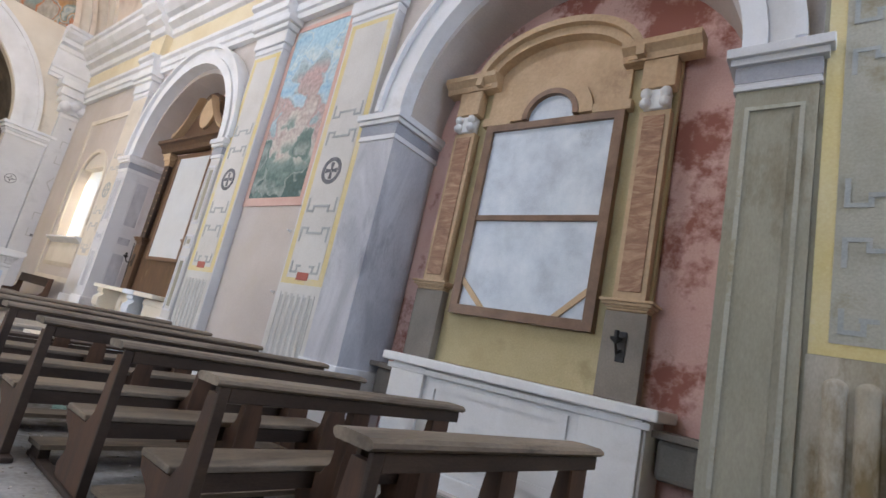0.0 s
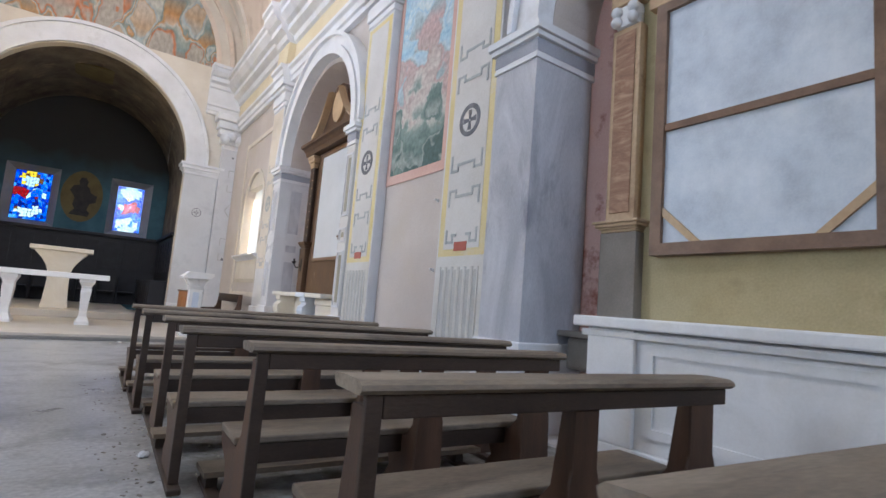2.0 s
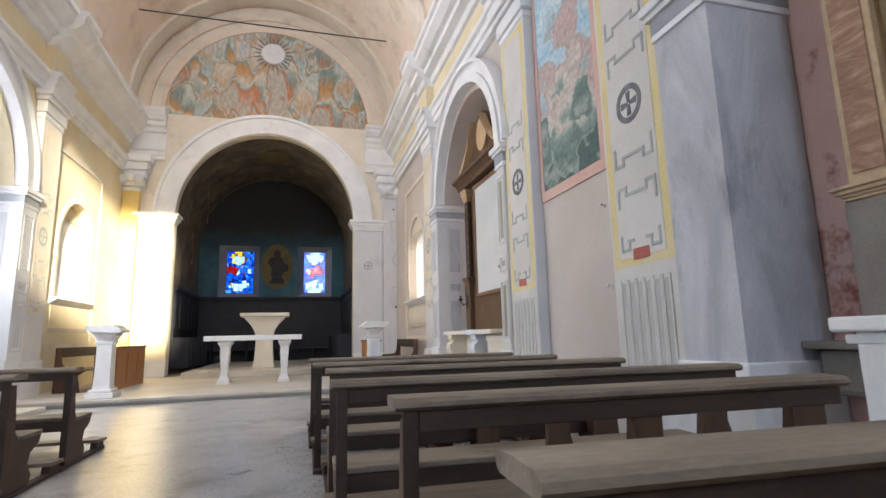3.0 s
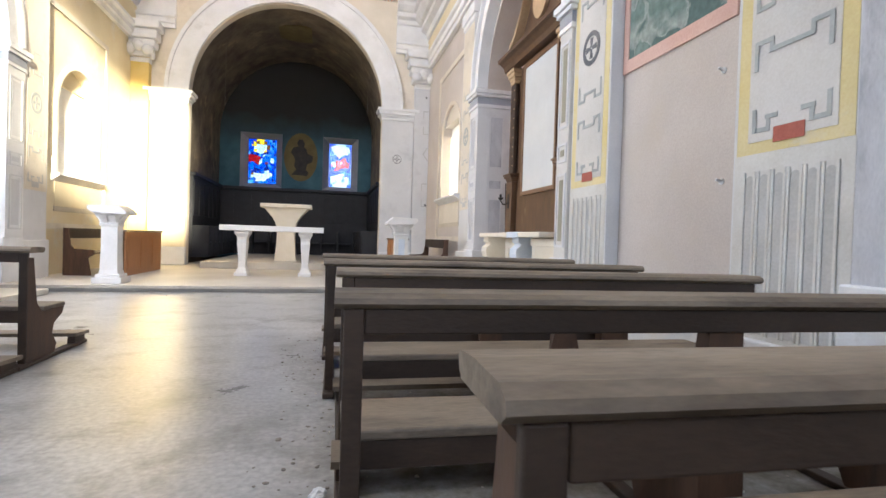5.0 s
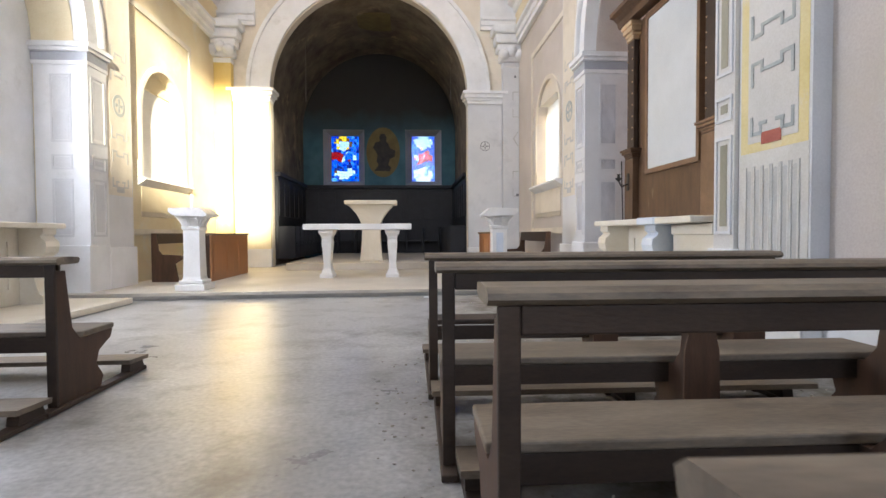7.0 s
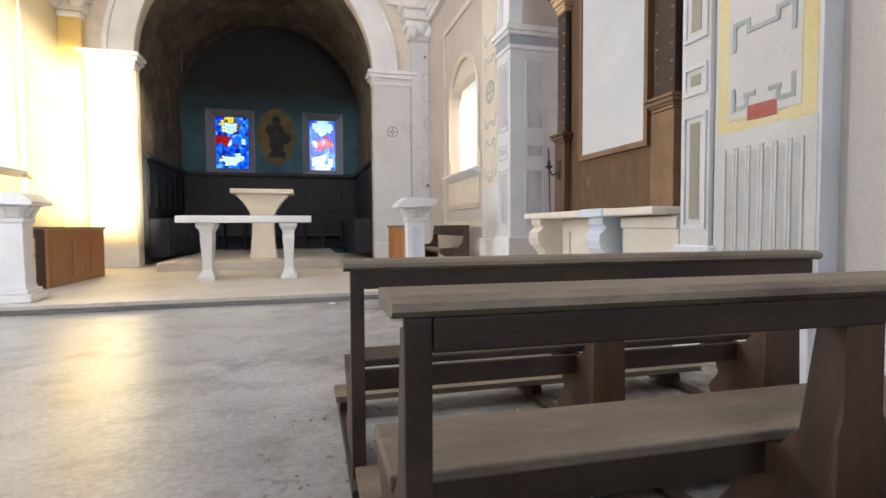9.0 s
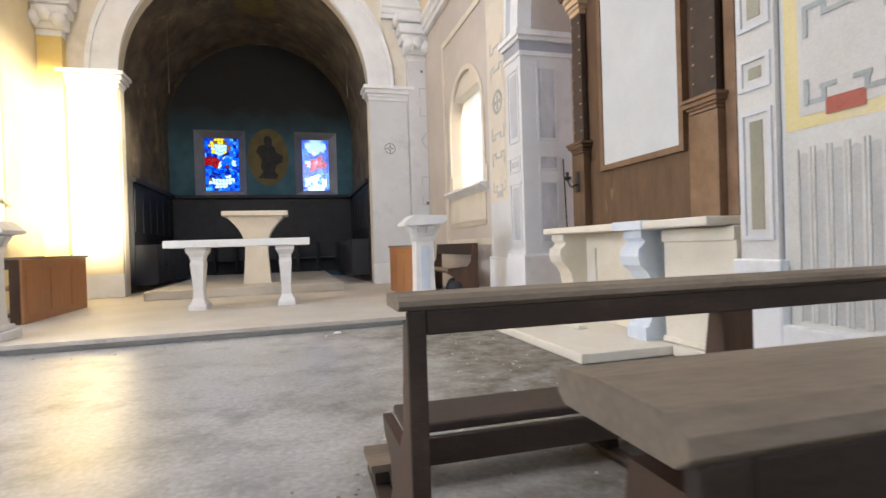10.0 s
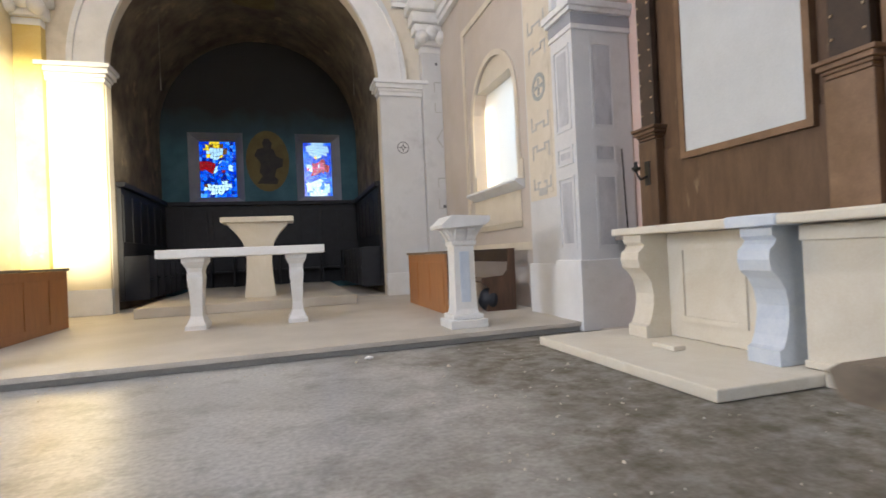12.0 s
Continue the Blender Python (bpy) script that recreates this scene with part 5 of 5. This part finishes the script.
for y0, y1 in ((12.50, 12.78), (10.36, 10.70)):
    ped = part("pilaster_pedestal", B(RX - 0.10, RX - 0.002, y0, y1, RZ, 2.12, 0.008), M_FRAME if y0 < 11 else M_BROWN, ra)
    bm = impost(bmesh.new(), RX - 0.09, RX - 0.004, y0 + 0.02, y1 - 0.02, 2.125, 0.14, 0.45)
    part("pedestal_cap", bm, M_FRAME if y0 < 11 else M_BROWN, ped)
    pl = part("pilaster", B(RX - 0.075, RX - 0.003, y0 + 0.03, y1 - 0.03, 2.27, 3.88, 0.008), M_WOOD, ra, "dark studded pilaster")
    part("pilaster_capital", impost(bmesh.new(), RX - 0.075, RX - 0.003, y0 + 0.04, y1 - 0.04, 3.885, 0.26, 0.5), M_TAN, ra)
    for k in range(9):
        for yy in (y0 + 0.06, y1 - 0.06):
            part("stud", B(RX - 0.087, RX - 0.0755, yy - 0.008, yy + 0.008, 2.40 + 0.17 * k, 2.416 + 0.17 * k), M_TAN, pl)
part("outer_edge", B(RX - 0.02, CH - 0.03, 10.24, 10.355, RZ, 4.15, 0.006), M_FRAME, ra)
bm = bmesh.new()
sweep(bm, [(0, 0), (0.16, 0), (0.18, 0.08), (0.24, 0.14), (0.30, 0.16), (0.30, 0.22), (0, 0.24)], [((RX, 10.2, 4.155), (-1, 0, 0), (0, 0, 1)), ((RX, 12.9, 4.155), (-1, 0, 0), (0, 0, 1))])
part("entablature", bm, M_BROWN, ra)
bm = bmesh.new()
prism(bm, [(10.5, 4.40), (12.6, 4.40), (12.5, 4.75), (12.2, 5.0), (12.1, 5.3), (11.85, 5.5), (11.55, 5.5), (11.3, 5.3), (11.2, 5.0), (10.7, 4.75)], "x", RX - 0.02, CH - 0.05)
part("pediment", bm, M_BROWN, ra)
for sgn in (-1, 1):
    bm = bmesh.new()
    path = []
    for i in range(15):
        t = i / 14
        path.append(((RX - 0.06, 11.55 + sgn * (1.05 - 0.75 * t), 4.46 + 0.75 * t ** 1.6), (-1, 0, 0), (0, -sgn * 0.5, 0.86)))
    sweep(bm, [(0, 0), (0.14, 0.02), (0.16, 0.10), (0.08, 0.15), (0, 0.14)], path)
    part("pediment_scroll", bm, M_TAN, ra)
bm = bmesh.new()
prism(bm, [(11.55 + 0.28 * math.cos(2 * math.pi * i / 20), 5.0 + 0.34 * math.sin(2 * math.pi * i / 20)) for i in range(20)], "x", RX - 0.022, RX - 0.08)
part("pediment_cartouche", bm, M_TAN, ra)


def candle_arm(y, z, x, mat):
    c = thing("candle_bracket", "dark iron candle bracket fixed to the altarpiece pedestal", "bracket", "iron candle brackets")
    bm = bmesh.new()
    box(bm, x - 0.012, x, y - 0.04, y + 0.04, z - 0.16, z + 0.10, 0.004)
    part("plate", bm, mat, c)
    bm = bmesh.new()
    cyl(bm, (x - 0.01, y, z - 0.06), (x - 0.10, y, z - 0.10), 0.011)
    cyl(bm, (x - 0.10, y, z - 0.10), (x - 0.15, y, z - 0.02), 0.011)
    part("arm", bm, mat, c)
    bm = bmesh.new()
    lathe(bm, [(0.012, 0.0), (0.045, 0.03), (0.05, 0.05), (0.02, 0.055), (0.02, 0.11)], (x - 0.15, y, z - 0.02), 14)
    part("cup", bm, mat, c)
    return c


candle_arm(12.64, 1.80, RX - 0.102, M_IRON)

# ---- large altar and altarpiece in the near right chapel ----
AXF = 5.17
ba = thing("chapel_altar", "tall white marble side altar with raised panels and a projecting slab", "altar")
part("body", B(AXF + 0.05, CH - 0.01, 2.18, 4.83, 0.15, 1.045, 0.008), M_MARBLE, ba)
part("plinth", B(AXF, CH - 0.01, 2.10, 4.92, 0.004, 0.148, 0.012), M_MARBLE, ba)
part("slab", B(AXF - 0.06, CH - 0.01, 2.08, 4.93, 1.047, 1.138, 0.016), M_MARBLE, ba)
for y0, y1 in ((4.36, 4.81), (2.20, 2.70)):
    part("corner_block", B(AXF, AXF + 0.048, y0, y1, 0.15, 1.045, 0.008), M_MARBLE, ba)
bm = bmesh.new()
prism(bm, [(2.80, 0.26), (4.28, 0.26), (4.28, 0.94), (2.80, 0.94)], "x", AXF + 0.049, AXF + 0.03, [[(2.87, 0.33), (4.21, 0.33), (4.21, 0.87), (2.87, 0.87)]])
part("panel_moulding", bm, M_MARBLE, ba)
part("moulding_band", B(AXF - 0.012, AXF + 0.046, 2.14, 4.87, 0.975, 1.03, 0.01), M_MARBLE, ba)
ledge = thing("stone_ledge", "dark grey stone ledge on the chapel wall", "ledge", "chapel ledges")
part("ledge", B(5.36, CH, 4.92, 5.34, 0.93, 0.985, 0.01), M_GREYPED, ledge)
part("bracket", B(5.45, CH, 4.98, 5.30, 0.62, 0.928, 0.04), M_GREYPED, ledge)
ledge2 = copy_thing(ledge, pose(0, -3.14, 0))

BX = 5.58
rb = thing("altarpiece", "tan and brown painted wooden altarpiece with arched top and marbled pilasters", "altarpiece")
BZ = 1.14
part("back_board", B(BX + 0.02, CH - 0.02, 2.38, 4.94, BZ, 4.45, 0.006), M_OCHRE, rb, "olive ochre painted back board")
for y0, y1 in ((4.60, 4.98), (2.36, 2.73)):
    ped = part("pedestal", B(BX - 0.10, BX + 0.018, y0, y1, BZ, 1.90, 0.006), M_GREYPED, rb, "grey-brown painted pedestal")
    part("pedestal_cap", impost(bmesh.new(), BX - 0.09, BX + 0.016, y0 + 0.02, y1 - 0.02, 1.903, 0.10, 0.5), M_TAN, ped)
    pl = part("pilaster", B(BX - 0.09, BX + 0.018, y0 + 0.04, y1 - 0.04, 2.01, 3.86, 0.006), M_TAN, rb)
    part("pilaster_inlay", B(BX - 0.103, BX - 0.0905, y0 + 0.085, y1 - 0.085, 2.08, 3.80, 0.004), M_BRICKY, pl, "reddish marbled inlay")
    bm = bmesh.new()
    ym = (y0 + y1) / 2
    box(bm, BX - 0.12, BX + 0.016, ym - 0.12, ym + 0.12, 3.862, 4.08, 0.03)
    for sgn in (-1, 1):
        for dz in (3.92, 4.02):
            bmesh.ops.create_uvsphere(bm, u_segments=10, v_segments=8, radius=0.055, matrix=Matrix.Translation((BX - 0.13, ym + sgn * 0.09, dz)))
    part("capital", bm, M_MARBLE, rb, "chipped white carved capital", True)
    part("capital_block", B(BX - 0.13, BX + 0.016, ym - 0.16, ym + 0.16, 4.083, 4.40, 0.01), M_TAN, rb)
    bm = bmesh.new()
    sweep(bm, [(0, 0), (0.14, 0), (0.16, 0.06), (0.20, 0.10), (0.23, 0.12), (0.23, 0.18), (0, 0.20)], [((BX, ym - 0.37, 4.402), (-1, 0, 0), (0, 0, 1)), ((BX, ym + 0.37, 4.402), (-1, 0, 0), (0, 0, 1))])
    part("cornice_block", bm, M_TAN, rb)
# arched head
HC, HR = 3.68, 0.84
bm = bmesh.new()
arc = [(HC - HR * math.cos(math.pi * i / 24), 4.40 + 0.50 * math.sin(math.pi * i / 24)) for i in range(25)]
prism(bm, [(HC - HR, 4.0)] + arc + [(HC + HR, 4.0)], "x", BX - 0.03, CH - 0.03)
part("arched_head", bm, M_TAN, rb)
bm = bmesh.new()
prism(bm, ring(HC, HR - 0.02, 4.42, 0.10, 28, rise=0.48), "x", BX + 0.01, BX - 0.16)
prism(bm, ring(HC, HR + 0.08, 4.42, 0.08, 28, rise=0.58), "x", BX + 0.01, BX - 0.23)
part("arched_cornice", bm, M_TAN, rb, "tan moulded arched cornice")
bm = bmesh.new()
prism(bm, ring(HC, 0.34, 3.95, 0.15, 28), "x", BX - 0.029, BX - 0.085)
for ya, yb in ((2.79, HC - 0.488), (HC + 0.488, 4.56)):
    box(bm, BX - 0.085, BX + 0.015, ya, yb, 3.923, 4.03, 0.008)
arch_part = part("small_arch", bm, M_TAN, rb)
bm = bmesh.new()
prism(bm, ring(HC, 0.275, 3.95, 0.063, 28), "x", BX - 0.029, BX - 0.10)
part("arch_lip", bm, M_FRAME, arch_part, "brown inner lip")
bm = bmesh.new()
prism(bm, arch_outline(HC, 0.274, 3.923, 3.95, 20), "x", BX - 0.032, BX - 0.04)
part("arched_sheet", bm, M_SHEET, rb, "cloudy blue-white sheet in the arched top")
# framed sheet
pf = [(2.84, 1.68), (4.48, 1.68), (4.48, 3.92), (2.84, 3.92)]
bm = bmesh.new()
prism(bm, pf, "x", BX + 0.018, BX - 0.085, [[(2.94, 1.78), (4.38, 1.78), (4.38, 3.84), (2.94, 3.84)]])
pframe = part("frame", bm, M_FRAME, rb, "brown wooden picture frame")
part("sheet", B(BX - 0.045, BX - 0.03, 2.94, 4.38, 1.78, 3.84), M_SHEET, rb, "cloudy blue-white sheet stretched in the frame")
part("frame_bar", B(BX - 0.075, BX - 0.047, 2.942, 4.378, 2.745, 2.81, 0.005), M_FRAME, pframe)
for ya, sg in ((2.94, 1), (4.38, -1)):
    bm = bmesh.new()
    prism(bm, [(ya + sg * 0.25, 1.782), (ya + sg * 0.33, 1.782), (ya + sg * 0.002, 2.09), (ya + sg * 0.002, 2.01)], "x", BX - 0.047, BX - 0.07)
    part("corner_brace", bm, M_TAN, pframe)
candle_arm(2.545, 1.62, BX - 0.102, M_IRON)
# iron tie rod near the vault's foot
tie = thing("tie_rod", "thin rusty iron tie rod across the vault", "tie rod")
bm = bmesh.new()
cyl(bm, (XC - 3.44, 17.2, 10.2), (XC + 3.44, 17.2, 10.2), 0.02, 8)
part("rod", bm, M_IRON, tie)


def mirrored(ob, label):
    """A mirror-image twin of a thing on the left-hand wall."""
    twin = thing(ob.name.split(".")[0], label, ob["category"])
    for ch in ob.children:
        me = ch.data.copy()
        for v in me.vertices:
            v.co.x = wall_x(-1, v.co.x)
        me.flip_normals()
        c = new(ch.name.split(".")[0], me)
        c.parent = twin
    return twin


mirrored(sa, "pale marble side altar in the bright chapel across the nave")
structure("chapel_dais", B(wall_x(-1, CH), wall_x(-1, 4.02), 10.49, 12.83, 0.003, DZ, 0.012), M_CREAMMARBLE, "cream stone step before the side altar")

bag = thing("black_bag", "slumped black bag on the floor under the platform pew", "bag")
bm = bmesh.new()
bmesh.ops.create_uvsphere(bm, u_segments=16, v_segments=12, radius=0.2)
for v in bm.verts:
    v.co.z = max(v.co.z * 0.9, -0.16) + 0.16
    v.co.x *= 0.8 + 0.3 * noise.noise(v.co * 4)
    v.co.y *= 1.0 + 0.3 * noise.noise(v.co * 3 + Vector((3, 1, 0)))
part("sack", bm, M_STALL, bag, smooth=True)
bag.matrix_basis = pose(4.42, 15.2, FZ)

for x, y, z0, z1 in ((-1.05, 21.0, 4.75, 5.4), (3.35, 21.2, 4.9, 5.5)):
    cord = thing("hanging_cord", "thin pale cord hanging from the apse vault", "cord", "apse cords")
    bm = bmesh.new()
    half = AX1 - TA[0]
    top = TA[2] + math.sqrt(max(0.01, half * half - (x - TA[0]) ** 2))
    cyl(bm, (x, y, z0 + 0.55), (x, y, top), 0.004, 6)
    part("cord", bm, M_GREYPED, cord)
    bm = bmesh.new()
    lathe(bm, [(0.006, 0.2), (0.014, 0.22), (0.014, 0.48), (0.006, 0.5)], (x, y, z0 + 0.05), 8)
    part("weight", bm, M_GREYPED, cord)

# fallen plaster crumbs on the floor
bm = bmesh.new()
rc = random.Random(11)
for k in range(500):
    if k < 330:
        x, y = rc.uniform(1.9, 4.9), rc.uniform(1.0, 9.6)
    elif k < 440:
        x, y = rc.uniform(2.4, 4.6), rc.uniform(9.6, 13.3)
    else:
        x, y = rc.uniform(-2.4, 2.2), 13.0 + rc.uniform(-0.35, 0.12)
    r = rc.uniform(0.003, 0.010) * (1.8 if rc.random() < 0.06 else 1)
    m = Matrix.Translation((x, y, r * 0.4)) @ Euler((rc.uniform(0, 3), rc.uniform(0, 3), rc.uniform(0, 3))).to_matrix().to_4x4() @ Matrix.Diagonal((r, r * rc.uniform(0.6, 1.5), r * 0.6, 1))
    bmesh.ops.create_icosphere(bm, subdivisions=1, radius=1.0, matrix=m)
tagged(part("plaster_crumbs", bm, M_CREAM, None, "small pale plaster crumbs scattered on the floor"), category="debris", kind="stuff")

# dark grit and dust along the pews' feet
bm = bmesh.new()
rd = random.Random(23)
for k in range(520):
    if k < 330:
        x, y = 2.02 + rd.gauss(0, 0.13), rd.uniform(1.2, 9.1)
    else:
        x, y = rd.uniform(2.2, 4.8), rd.uniform(1.2, 9.4)
    r = rd.uniform(0.004, 0.012) * (2.0 if rd.random() < 0.08 else 1)
    m = Matrix.Translation((x, y, r * 0.2)) @ Euler((rd.uniform(-0.2, 0.2), rd.uniform(-0.2, 0.2), rd.uniform(0, 3))).to_matrix().to_4x4() @ Matrix.Diagonal((r, r * rd.uniform(0.5, 1.6), r * 0.35, 1))
    bmesh.ops.create_icosphere(bm, subdivisions=1, radius=1.0, matrix=m)
tagged(part("floor_grit", bm, M_GREYPED, None, "dark grit and dust scattered along the feet of the pews"), category="debris", kind="stuff")


def crumpled(name, label, mat, m, r):
    """A crushed scrap lying on the floor."""
    bm = bmesh.new()
    bmesh.ops.create_icosphere(bm, subdivisions=3, radius=r)
    for v in bm.verts:
        k = 1 + 0.55 * noise.noise(v.co * (2.2 / r))
        v.co = Vector((v.co.x * k * 1.4, v.co.y * k, max(v.co.z * k * 0.6, -0.4 * r)))
    low = min(v.co.z for v in bm.verts)
    for v in bm.verts:
        v.co.z -= low
    ob = thing(name, label, "litter", "scraps on the floor")
    part("scrap", bm, mat, ob)
    ob.matrix_basis = m


crumpled("paper_scrap", "small crumpled pale green wrapper on the floor under the pews", material("pale_green_wrapper", [(0.30, 0.48, 0.40), (0.52, 0.62, 0.56)], 9, rough=0.5), pose(2.85, 6.50, 0.003, 0, 0, 30), 0.045)
crumpled("paper_scrap", "small crumpled white paper scrap beside a pew foot", M_WHITE, pose(2.07, 5.73, 0.003, 0, 0, 70), 0.03)
crumpled("paper_scrap", "tiny white paper scrap before the platform step", M_WHITE, pose(2.26, 13.0, 0.003), 0.028)

# small fixtures
for y, z in ((7.16, 2.42), (7.14, 1.55)):
    st = thing("wall_hook", "small white hook fixed in the plain wall", "hook", "wall hooks")
    bm = bmesh.new()
    cyl(bm, (XW + 0.002, y, z), (XW - 0.012, y, z), 0.024, 12)
    cyl(bm, (XW - 0.011, y, z), (XW - 0.055, y, z + 0.012), 0.011, 10)
    part("pin", bm, M_WHITE, st)
rod = thing("metal_rod", "thin dark metal rod leaning in the chapel corner", "rod")
bm = bmesh.new()
cyl(bm, (5.52, 13.30, 1.12), (5.50, 13.325, 2.18), 0.010, 8)
part("rod", bm, M_IRON, rod)
copy_thing(ledge, pose(-0.02, 7.985, 0.135))
